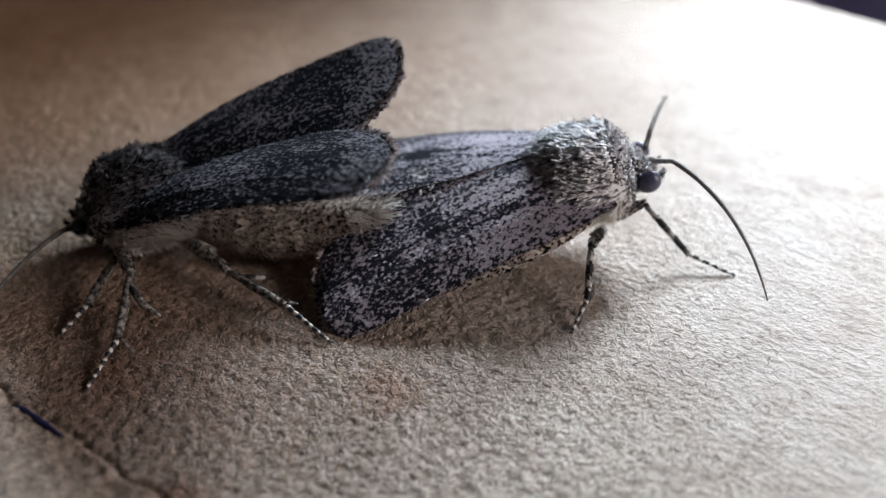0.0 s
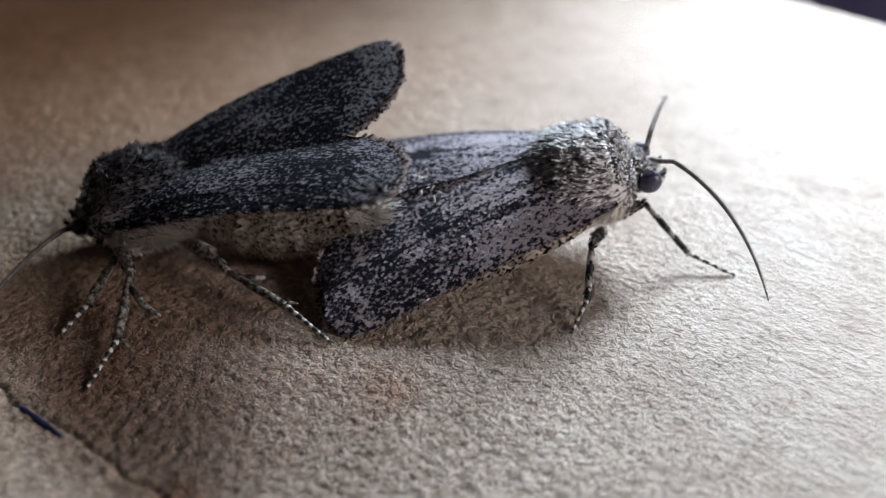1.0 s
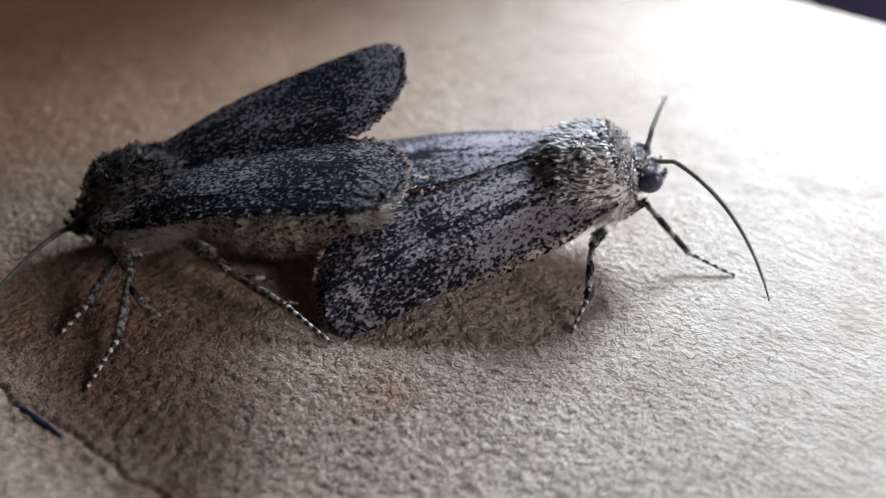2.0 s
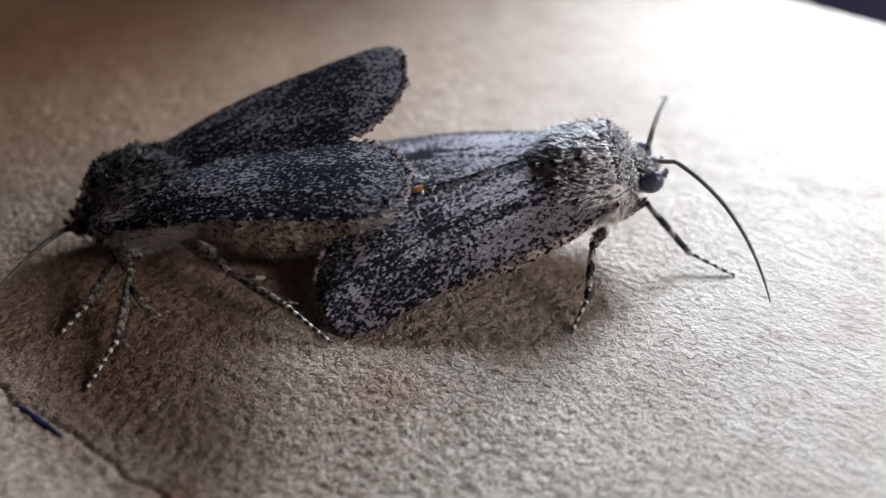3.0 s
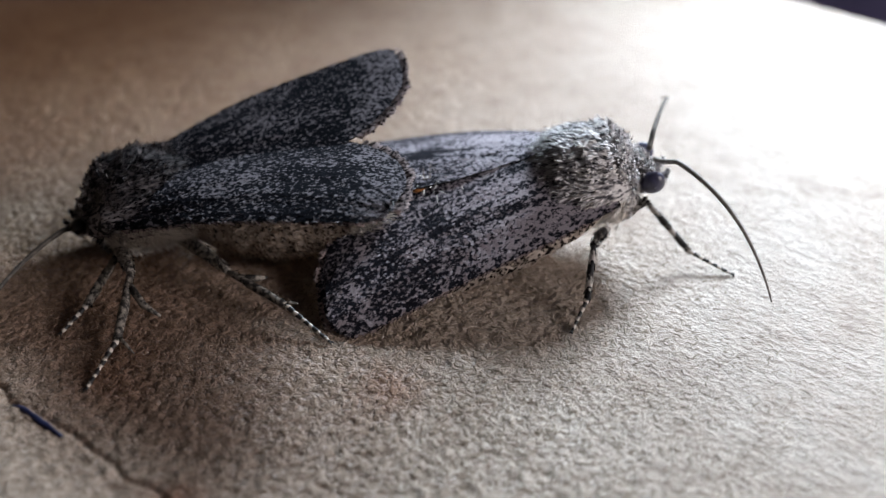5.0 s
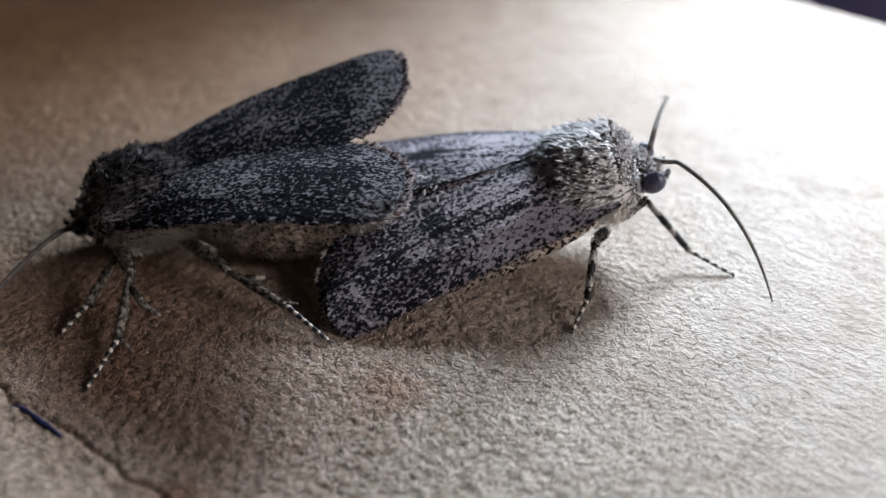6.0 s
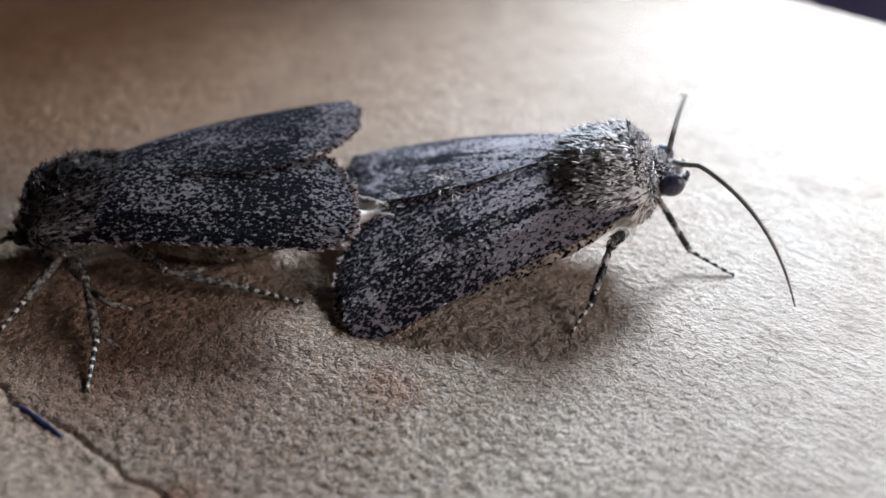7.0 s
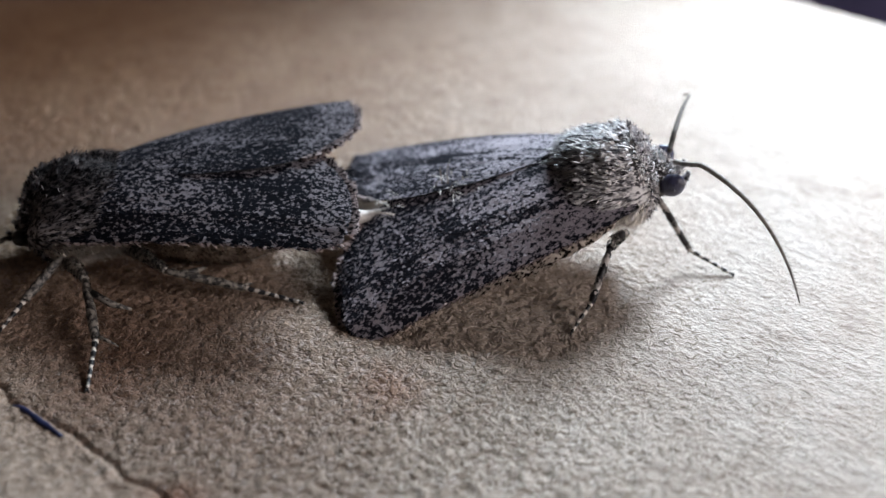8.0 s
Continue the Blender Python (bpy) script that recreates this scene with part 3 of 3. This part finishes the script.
def leg(moth, femur, tibia, tarsus, spur=0.0, thick=1.0, seed=0, coat_mat=None, shin_mat=None):
    """A leg of three rigid pieces, each along its own x; the thigh is the part, the others hang on it."""
    s = np.linspace(0, 1, 14)
    z = np.zeros_like(s)
    th = tube(np.stack([s * femur, z, 0.06 * femur * np.sin(s * np.pi)], -1), thick * (0.17 + 0.12 * np.sin(np.minimum(1, s * 1.15 + 0.05) * np.pi)), 9, 0.12, seed)
    ob = part("leg", th, shin_mat, moth, "speckled grey leg with a ringed foot")
    r = np.random.default_rng(seed)
    c = 260
    t, a = r.uniform(0.02, 0.95, c), r.uniform(0, 2 * np.pi, c)
    rad = thick * (0.15 + 0.11 * np.sin(t * np.pi))
    nm = np.stack([np.zeros(c), np.cos(a), np.sin(a)], -1)
    base = np.stack([t * femur, np.cos(a) * rad, np.sin(a) * rad + 0.06 * femur * np.sin(t * np.pi)], -1)
    part("leg_coat", blades(base, unit(np.array([[1.0, 0, 0]]) + nm * 0.2 + r.normal(0, 0.15, (c, 3))), nm, r.uniform(0.18, 0.36, c), r.uniform(0.08, 0.15, c)), coat_mat, ob, kind="stuff")
    shin = tube(np.stack([s * tibia, z, z], -1), thick * (0.11 + 0.05 * np.sin(s * np.pi) + 0.04 * s), 9, 0.15, seed + 1)
    if spur:
        a = tube([(tibia * 0.18, 0, 0), (tibia * 0.22 + spur * 0.5, spur * 0.42, 0.05), (tibia * 0.24 + spur * 0.72, spur * 0.8, 0)], [0.19, 0.17, 0.07], 7, 0.15, seed)
        b = tube([(tibia * 0.95, 0, 0), (tibia * 0.98 + spur * 0.2, spur * 0.22, 0.05), (tibia + spur * 0.35, spur * 0.4, 0)], [0.1, 0.08, 0.03], 7, 0.15, seed)
        shin = joined(shin, a, b)
    shin_part = part("shin", shin, shin_mat, ob)
    t, a = r.uniform(0.02, 0.98, c), r.uniform(0, 2 * np.pi, c)
    nm = np.stack([np.zeros(c), np.cos(a), np.sin(a)], -1)
    base = np.stack([t * tibia, np.cos(a) * 0.13 * thick, np.sin(a) * 0.13 * thick], -1)
    coat = blades(base, unit(np.array([[1.0, 0, 0]]) + nm * 0.22 + r.normal(0, 0.15, (c, 3))), nm, r.uniform(0.18, 0.36, c), r.uniform(0.07, 0.13, c))
    shin_part.data = mesh_from("shin", *joined(shin, coat), shin_mat)
    q = np.linspace(0, 1, 26)
    beads = 0.085 + 0.045 * np.abs(np.sin(q * 5 * np.pi)) ** 0.6
    beads *= 1.15 - 0.45 * q
    claw = tube([(tarsus, 0, 0), (tarsus + 0.16, 0.07, 0.03), (tarsus + 0.24, 0.1, -0.06)], [0.05, 0.04, 0.015], 6)
    claw_b = tube([(tarsus, 0, 0), (tarsus + 0.16, -0.07, 0.03), (tarsus + 0.24, -0.1, -0.06)], [0.05, 0.04, 0.015], 6)
    part("foot", joined(tube(np.stack([q * tarsus, 0 * q, 0.0 * q], -1), (0.4 + 0.5 * thick) * beads, 9, 0.10, seed), claw, claw_b), TARSUS, ob, "black foot with pale rings")
    return ob


def moth_body(name, label, fur, reach, seed, chest, eye, eye_label, ragged, eye_size):
    """A stout moth: thorax, head, eyes, palps, abdomen, two forewings, two antennae."""
    moth = tagged(new(name), label, "moth", "pair of moths")
    broad = reach / 3.4
    stations = ((-2.4, 2.7, 1.7, 1.2), (-1.3, 3.05, 2.5, 1.9), (0.0, 3.4, 2.95, 2.45), (1.2, 3.5, 3.1, 2.6), (2.3, 3.4, 2.9, 2.5), (3.0, 3.3, 2.35, 2.15), (3.5, 3.2, 1.55, 1.55))
    thorax = Loft([(x, z, w * broad, h) for x, z, w, h in stations], 0.07, seed)
    tx = part("thorax", thorax.skin(), BODY, moth)
    coat = joined(thorax.fur(12500, seed + 1, -35, 215, 0.38, 0.10, 0.14, 0.02, 1.0, -1.0, 0.14),
                  thorax.fur(3000, seed + 2, 0, 180, 0.45, 0.09, 0.18, 0.5, 1.0, -0.8, 0.22))
    coat = joined(coat, thorax.fur(2600, seed + 13, 0, 360, 0.42, 0.08, 0.9, 0.72, 1.0, -0.25, 0.3), thorax.fur(1500, seed + 12, 5, 175, 0.75, 0.08, 0.1, 0.0, 0.45, -1.0, 0.2),
                  thorax.fur(4500, seed + 14, -10, 190, 0.5, 0.09, 0.4 + ragged, 0.05, 1.0, -0.8, 0.12, 0.3, 0.4 + 0.6 * ragged))
    part("thorax_fur", coat, fur, tx, "dense coat of hair-like scales", kind="stuff")
    part("chest_fur", thorax.fur(12000, seed + 3, 176, 364, chest, 0.05, 0.4, 0.0, 0.98, -0.8, 0.22), FUR_CHEST, tx, "fluffy buff chest hair", kind="stuff")
    for side in (1, -1):
        lobe = Loft([(-1.3, 4.0, 0.35, 0.35), (-0.4, 4.15, 0.9, 0.75), (0.8, 4.2, 1.15, 0.95), (2.0, 4.0, 1.1, 0.95), (2.9, 3.7, 0.6, 0.6)], 0.08, seed + 8)
        v, fc = joined(lobe.skin(16, 16), lobe.fur(3200, seed + 9, 0, 360, 0.5, 0.075, 0.22, 0.0, 1.0, -1.0, 0.22))
        part("shoulder_tuft", (v + np.array([0, side * (reach - 1.0), -0.1]), fc), fur, moth, "tuft of scales over the wing's root")
    head = Loft([(2.9, 3.2, 1.0, 1.1), (3.4, 3.2, 1.35, 1.35), (3.95, 3.05, 1.25, 1.2), (4.4, 2.85, 0.9, 0.85), (4.7, 2.7, 0.45, 0.45)], 0.06, seed + 4)
    hd = part("head", head.skin(18, 20), BODY, moth)
    part("head_fur", head.fur(2600, seed + 5, 0, 360, 0.24, 0.08, 0.35, 0.0, 0.95, -0.4, 0.4), fur, hd, kind="stuff")
    for side in (1, -1):
        s, t = np.meshgrid(np.linspace(0.02, np.pi - 0.02, 16), np.linspace(0, 2 * np.pi, 22, endpoint=False), indexing="ij")
        ball = np.stack([4.25 + eye_size * np.sin(s) * np.cos(t), side * (1.30 + 0.45 * np.cos(s)), 3.05 + eye_size * np.sin(s) * np.sin(t)], -1).reshape(-1, 3)
        part("eye", (ball, grid_faces(16, 22, True).tolist() + [list(range(22))[::-1], [15 * 22 + k for k in range(22)]]), eye, hd, eye_label)
        palp = Loft([(4.2, 2.2, 0.2, 0.25), (4.65, 2.3, 0.28, 0.32), (5.0, 2.65, 0.22, 0.26), (5.2, 3.0, 0.09, 0.1)], 0.1, seed + 6)
        p, f = palp.skin(14, 12)
        hairs = palp.fur(420, seed + 7, 0, 360, 0.2, 0.06, 0.6, 0.0, 1.0, 0.7, 0.4)
        v, fc = joined((p, f), hairs)
        part("palp", (v + np.array([0, side * 0.5, 0]), fc), fur, hd, "short furry palp")
    return moth


def abdomen(moth, length, girth, seed, tuft=True):
    """The hind body along -x from its own joint: ringed, scaly, ending in a brush of pale hair."""
    s = np.linspace(0, 1, 22)
    w = girth * (0.80 + 0.35 * np.sin(np.minimum(1, s * 1.1) * np.pi) - 0.62 * s ** 2.2) * (1 + 0.035 * np.cos(s * 7 * 2 * np.pi))
    ab = Loft(np.stack([-length * s, -0.95 * np.sin(s * np.pi), w, w * 0.95], -1), 0.03, seed)
    ob = part("abdomen", ab.skin(44, 22), BUFF, moth, "buff speckled abdomen")
    part("belly_coat", ab.fur(7000, seed + 1, 0, 360, 0.32, 0.12, 0.42, 0.0, 0.97, -1.0, 0.2), FUR_BELLY, ob, kind="stuff")
    if tuft:
        part("tail_tuft", ab.fur(900, seed + 2, 0, 360, 1.1, 0.06, 0.45, 0.80, 1.0, -1.0, 0.2, 0.6, 0.6), TISSUE, ob, "pale brush of tail hair", kind="stuff")
    return ob


def build_moth(name, label, scales, fur, seed, ab_length, girth, reach, chest, eye, eye_label, fringe, ragged, eye_size, hindwing):
    moth = moth_body(name, label, fur, reach, seed, chest, eye, eye_label, ragged, eye_size)
    parts = {"left": forewing(moth, 1, scales, "", seed + 20, fringe, hindwing), "right": forewing(moth, -1, scales, "", seed + 21, fringe, hindwing)}
    parts["abdomen"] = abdomen(moth, ab_length, girth, seed + 30)
    return moth, parts


DARK_MOTH, dark_parts = build_moth("moth", "dark grey moth with its wings half raised over its mate", SCALE_DARK, FUR_DARK, 100, 10.6, 1.95, 3.4, 0.7, EYE_BLACK, "black compound eye half hidden in fur", 0.5, 0.35, 0.42, False)
PALE_MOTH, pale_parts = build_moth("moth", "lighter grey speckled moth with its wings folded like a roof", SCALE_PALE, FUR_PALE, 200, 8.6, 1.2, 3.0, 0.85, EYEBALL, "glossy violet-grey compound eye", 0.42, 0.12, 0.66, True)
tissue_path = np.stack([np.linspace(-7.8, -11.6, 16), 0.12 * np.sin(np.linspace(0, 5, 16)), np.linspace(0.0, 0.35, 16)], -1)
part("tail_tissue", tube(tissue_path, 0.42 + 0.12 * np.sin(np.linspace(0, 9, 16)), 12, 0.12, 8), TISSUE, pale_parts["abdomen"], "pale soft tissue that joins the pair")
hair = np.random.default_rng(77)
hair_base = np.stack([hair.normal(-6.9, 0.5, 30), hair.normal(-0.15, 0.35, 30), np.full(30, 4.55)], -1)
hair_way = unit(np.stack([hair.normal(0.1, 0.8, 30), hair.normal(0, 0.7, 30), hair.normal(0.3, 0.2, 30)], -1))
part("loose_hair", blades(hair_base, hair_way, np.tile(np.array([[0.0, 0, 1]]), (30, 1)), hair.uniform(0.6, 1.5, 30), np.full(30, 0.06), 0.8), TISSUE, PALE_MOTH, "pale loose hairs on its back", "stuff")
s, t = np.meshgrid(np.linspace(0.05, np.pi - 0.05, 10), np.linspace(0, 2 * np.pi, 14, endpoint=False), indexing="ij")
bud = np.stack([0.38 * np.cos(s) + 0.05 * np.sin(3 * t), 0.20 * np.sin(s) * np.cos(t), 0.22 * np.sin(s) * np.sin(t) + 0.05 * np.cos(2 * s)], -1).reshape(-1, 3)
ORANGE_BUD = part("orange_bud", (bud, grid_faces(10, 14, True).tolist() + [list(range(14))[::-1], [9 * 14 + k for k in range(14)]]), AMBER, PALE_MOTH, "small orange-brown bud that swells between the pair")
dark_parts["near_antenna"] = antenna(DARK_MOTH, 9.0, 1.0, 0.0, 40, 1, HORN_DARK)
dark_parts["far_antenna"] = antenna(DARK_MOTH, 9.0, 1.0, 0.0, 40, 2, HORN_DARK)
# the pale moth's antennae differ by painted light: near one lit, far one shaded
pale_parts["near_antenna"] = antenna(PALE_MOTH, 9.4, 1.75, 0.0, 50, 3, HORN_LIT)
pale_parts["far_antenna"] = antenna(PALE_MOTH, 8.2, 1.0, 0.5, 48, 4, HORN_DARK)


# ---- how the pair moves ----
# where the dark moth stands before it steps away, and after
DARK_FROM, DARK_TO = (-14.71, 0.44, -0.12, -0.46, 8.97, 182.27), (-17.58, -0.01, -0.25, -2.8, 11.3, 181.5)
PALE_FROM, PALE_TO = (7.16, 1.15, 0.88, 7.3, -10.67, 3.29), (8.19, 0.55, 1.07, 6.6, -11.6, 0.76)
DARK_HINGE, PALE_HINGE = (1.93, 3.5, 4.88), (2.16, 3.37, 4.43)
STEP = ((0, 0), (6.2, 0), (6.3, 0.03), (6.4, 0.09), (6.5, 0.22), (6.6, 0.5), (6.7, 0.74), (6.8, 0.9), (6.9, 0.98), (7.0, 1), (8, 1.01))
PULL = ((0, -0.12), (3, 0.0), (6.1, 0.1), (6.3, 0.16), (6.4, 0.28), (6.5, 0.5), (6.6, 0.72), (6.7, 0.86), (6.8, 0.95), (7.0, 1), (8, 1.02))
# turns of the forewings on their hinges
DARK_LEFT = ((0, 4.1, 10.9, -25.5), (1, 4.2, 6.1, -21.0), (3, 2.3, 3.1, -20.4), (4.5, 1.6, 2.1, -20.2), (6.1, 1.6, 1.9, -20.2), (6.3, 1.0, 0.6, -19), (6.5, -1.2, -3.3, -15.8), (6.6, -3.0, -6.6, -12.8), (6.7, -4.2, -8.8, -11.0), (7.0, -9.0, -10.6, -9.2), (8, -9.0, -10.6, -9.2))
DARK_RIGHT = ((0, 8.9, 10.8, -12.5), (1, 8.2, 10.1, -12.3), (3, 7.6, 7.7, -14.7), (4.5, 7.4, 6.8, -15.4), (6.1, 7.4, 6.6, -15.4), (6.3, 6.0, 5.0, -15.5), (6.5, 2.0, 0.5, -16), (6.6, -1.6, -3.6, -16.5), (6.7, -3.8, -6.2, -16.8), (7.0, -5.4, -7.9, -17.0), (8, -5.4, -7.9, -17.0))
PALE_NEAR = ((0, -12.7, -6.9, -18.4), (6.1, -12.7, -6.9, -18.4), (7.0, -12.3, -8.2, -18.7), (8, -12.3, -8.2, -18.7))
PALE_FAR = tuple((t, rx - 0.7, ry, rz) for t, rx, ry, rz in PALE_NEAR)
TIMES = [k / 10 for k in range(81)]


def along(rows, t):
    """The values of a table at t, straight from row to row."""
    a = np.array(rows, float)
    return [float(np.interp(t, a[:, 0], a[:, k])) for k in range(1, a.shape[1])]


def stand(a, b, table, t):
    f = along(table, t)[0]
    x, y, z, rx, ry, rz = (p + (q - p) * f for p, q in zip(a, b))
    return pose(x * MM, y * MM, z * MM, rx, ry, rz)


def aimed(base, tip, up=(0, 0, 1)):
    """A pose at base whose x points to tip and whose z leans to up."""
    x = (Vector(tip) - Vector(base)).normalized()
    y = Vector(up).cross(x).normalized()
    z = x.cross(y)
    m = Matrix((x, y, z)).transposed().to_4x4()
    m.translation = base
    return m


def bent(hip, ankle, thigh, shin, pole):
    """The knee between hip and ankle, bent towards the pole."""
    d = ankle - hip
    n = min(d.length, (thigh + shin) * 0.999)
    a = (thigh * thigh - shin * shin + n * n) / (2 * n)
    x = d.normalized()
    side = (pole - x * pole.dot(x)).normalized()
    return hip + x * a + side * math.sqrt(max(thigh * thigh - a * a, 0))


def mm(*v):
    return Vector(v) * MM


# leg: hip on the moth, thigh, shin and foot lengths, way of the knee, then rows of ankle and toe on the ground
LEGS = (
    (PALE_MOTH, (2.4, -1.4, 1.0), 1.7, 3.6, 2.45, 0.0, 0.95, (0.1, 0.3, 1), ((0, 13.11, -1.58, 0.78, 15.33, -2.48, 0.1), (8, 13.2, -1.35, 0.9, 15.33, -2.48, 0.1))),
    (PALE_MOTH, (1.6, -1.9, 0.9), 2.6, 2.9, 2.0, 0.0, 1.0, (-0.6, -1, 0.6), ((0, 7.23, -5.53, 0.85, 6.32, -7.17, 0.1), (6.2, 7.23, -5.53, 0.85, 6.32, -7.17, 0.1), (7, 7.43, -5.76, 0.85, 6.32, -7.17, 0.1), (8, 7.43, -5.76, 0.85, 6.32, -7.17, 0.1))),
    (DARK_MOTH, (2.4, 1.7, 1.6), 3.9, 3.8, 2.95, 2.3, 1.3, (0.5, -0.2, 0.6), ((0, -15.52, -8.34, 0.6, -16.21, -11.17, 0.1), (6.4, -15.52, -8.34, 0.6, -16.21, -11.17, 0.1), (6.8, -16.5, -8.33, 0.65, -16.2, -11.17, 0.1), (8, -16.55, -8.33, 0.65, -16.2, -11.17, 0.1))),
    (DARK_MOTH, (2.9, -0.6, 1.4), 3.5, 3.4, 1.85, 0.0, 1.3, (0.6, 0, 0.5), ((0, -17.73, -5.73, 0.65, -18.65, -7.26, 0.1), (6.4, -17.73, -5.73, 0.65, -18.65, -7.26, 0.1), (6.7, -19.6, -5.5, 1.2, -20.5, -7.1, 0.5), (6.9, -20.96, -5.4, 0.7, -21.73, -7.17, 0.1), (8, -20.96, -5.4, 0.7, -21.73, -7.17, 0.1))),
    (DARK_MOTH, (-0.8, 1.5, 1.4), 4.3, 3.9, 3.0, 1.2, 1.2, (0, -1, 0.5), ((0, -7.77, -6.23, 1.0, -5.44, -7.98, 0.1), (6.48, -7.77, -6.23, 1.0, -5.44, -7.98, 0.1), (6.65, -8.6, -5.6, 1.5, -6.4, -6.9, 0.8), (6.9, -10.2, -4.35, 0.65, -7.87, -4.66, 0.12), (8, -10.2, -4.35, 0.65, -7.87, -4.66, 0.12))),
)
legs = []
for k, row in enumerate(LEGS):
    coat_mat, shin_mat = (LEG_PALE, SHIN_PALE) if row[0] == DARK_MOTH else (LEG, SHIN)
    legs.append(leg(row[0], row[2], row[3], row[4], row[5], row[6], 40 + k, coat_mat, shin_mat))


def motions():
    dark = [(t, stand(DARK_FROM, DARK_TO, STEP, t)) for t in TIMES]
    pale = [(t, stand(PALE_FROM, PALE_TO, PULL, t)) for t in TIMES]
    walk(DARK_MOTH, dark)
    walk(PALE_MOTH, pale)

    def wing_rows(rows, side, hinge):
        out = []
        for t in TIMES:
            rx, ry, rz = along(rows, t)
            out.append((t, pose(hinge[0] * MM, side * hinge[1] * MM, hinge[2] * MM, side * rx, ry, side * rz)))
        return out

    walk(dark_parts["left"], wing_rows(DARK_LEFT, 1, DARK_HINGE))
    walk(dark_parts["right"], wing_rows(DARK_RIGHT, -1, DARK_HINGE))
    walk(pale_parts["left"], wing_rows(PALE_FAR, 1, PALE_HINGE))
    walk(pale_parts["right"], wing_rows(PALE_NEAR, -1, PALE_HINGE))

    bud_rows = ((0, 3.6), (0.6, 3.7), (1.0, 4.6), (2.8, 4.85), (3.5, 4.95), (4.5, 4.9), (5.8, 4.6), (6.2, 4.4), (6.6, 3.4), (8, 3.4))
    walk(ORANGE_BUD, [(t, pose(-7.75 * MM, -0.45 * MM, along(bud_rows, t)[0] * MM, 0, 0, 12)) for t in TIMES])

    def tail_rows(body, joint, tails):
        out = []
        for t, m in body:
            inv = m.inverted()
            tail = inv @ mm(*along(tails, t))
            out.append((t, aimed(mm(*joint), mm(*joint) * 2 - tail)))
        return out

    walk(dark_parts["abdomen"], tail_rows(dark, (-1.6, 0.3, 2.5), ((0, -3.0, -1.5, 3.3), (6.2, -3.0, -1.5, 3.3), (7, -5.0, -0.5, 2.9), (8, -5.0, -0.5, 2.9))))
    walk(pale_parts["abdomen"], tail_rows(pale, (-1.8, 0, 2.5), ((0, -3.9, -0.7, 2.3), (8, -3.9, -0.7, 2.4))))

    def feeler_rows(body, base, tips):
        out = []
        for t, m in body:
            tip = m.inverted() @ mm(*along(tips, t))
            up = m.to_3x3().inverted() @ Vector((0, 0, 1))
            out.append((t, aimed(mm(*base), tip, up)))
        return out

    walk(pale_parts["near_antenna"], feeler_rows(pale, (4.55, -0.45, 3.9), ((0, 16.0, -6.2, 1.2), (6.2, 16.2, -6.3, 1.2), (6.6, 16.7, -6.1, 1.2), (7.2, 17.2, -5.8, 1.2), (8, 17.3, -5.5, 1.2))))
    walk(pale_parts["far_antenna"], feeler_rows(pale, (4.5, 0.45, 3.9), ((0, 13.45, 8.5, 4.8), (4.0, 13.45, 8.5, 4.8), (6.2, 13.6, 8.8, 4.8), (6.7, 14.4, 9.4, 5.0), (7.2, 15.4, 9.8, 5.2), (8, 15.3, 9.8, 5.2))))
    walk(dark_parts["near_antenna"], feeler_rows(dark, (4.4, 0.7, 2.7), ((0, -22.6, -7.6, 0.5), (6.4, -22.6, -7.6, 0.5), (6.9, -26.0, -8.5, 0.8), (8, -26.0, -8.5, 0.8))))
    walk(dark_parts["far_antenna"], feeler_rows(dark, (4.4, -0.6, 3.5), ((0, -20.0, 6.0, 0.2), (6.4, -20.0, 6.0, 0.2), (7, -22.8, 5.0, 0.2), (8, -22.8, 5.0, 0.2))))

    for ob, (moth, hip, thigh, shin, foot, _, _, pole, rows) in zip(legs, LEGS):
        body = dark if moth == DARK_MOTH else pale
        thighs, shins, feet = [], [], []
        for t, m in body:
            h = m @ mm(*hip)
            ax, ay, az, tx, ty, tz = along(rows, t)
            ankle = mm(ax, ay, az)
            knee = bent(h, ankle, thigh * MM, shin * MM, Vector(pole))
            a, b, c = aimed(h, knee), aimed(knee, ankle), aimed(ankle, mm(tx, ty, tz))
            thighs.append((t, m.inverted() @ a))
            shins.append((t, a.inverted() @ b))
            feet.append((t, a.inverted() @ c))
        walk(ob, thighs)
        for child in ob.children:
            if child.name.startswith("shin"):
                walk(child, shins)
            if child.name.startswith("foot"):
                walk(child, feet)


motions()
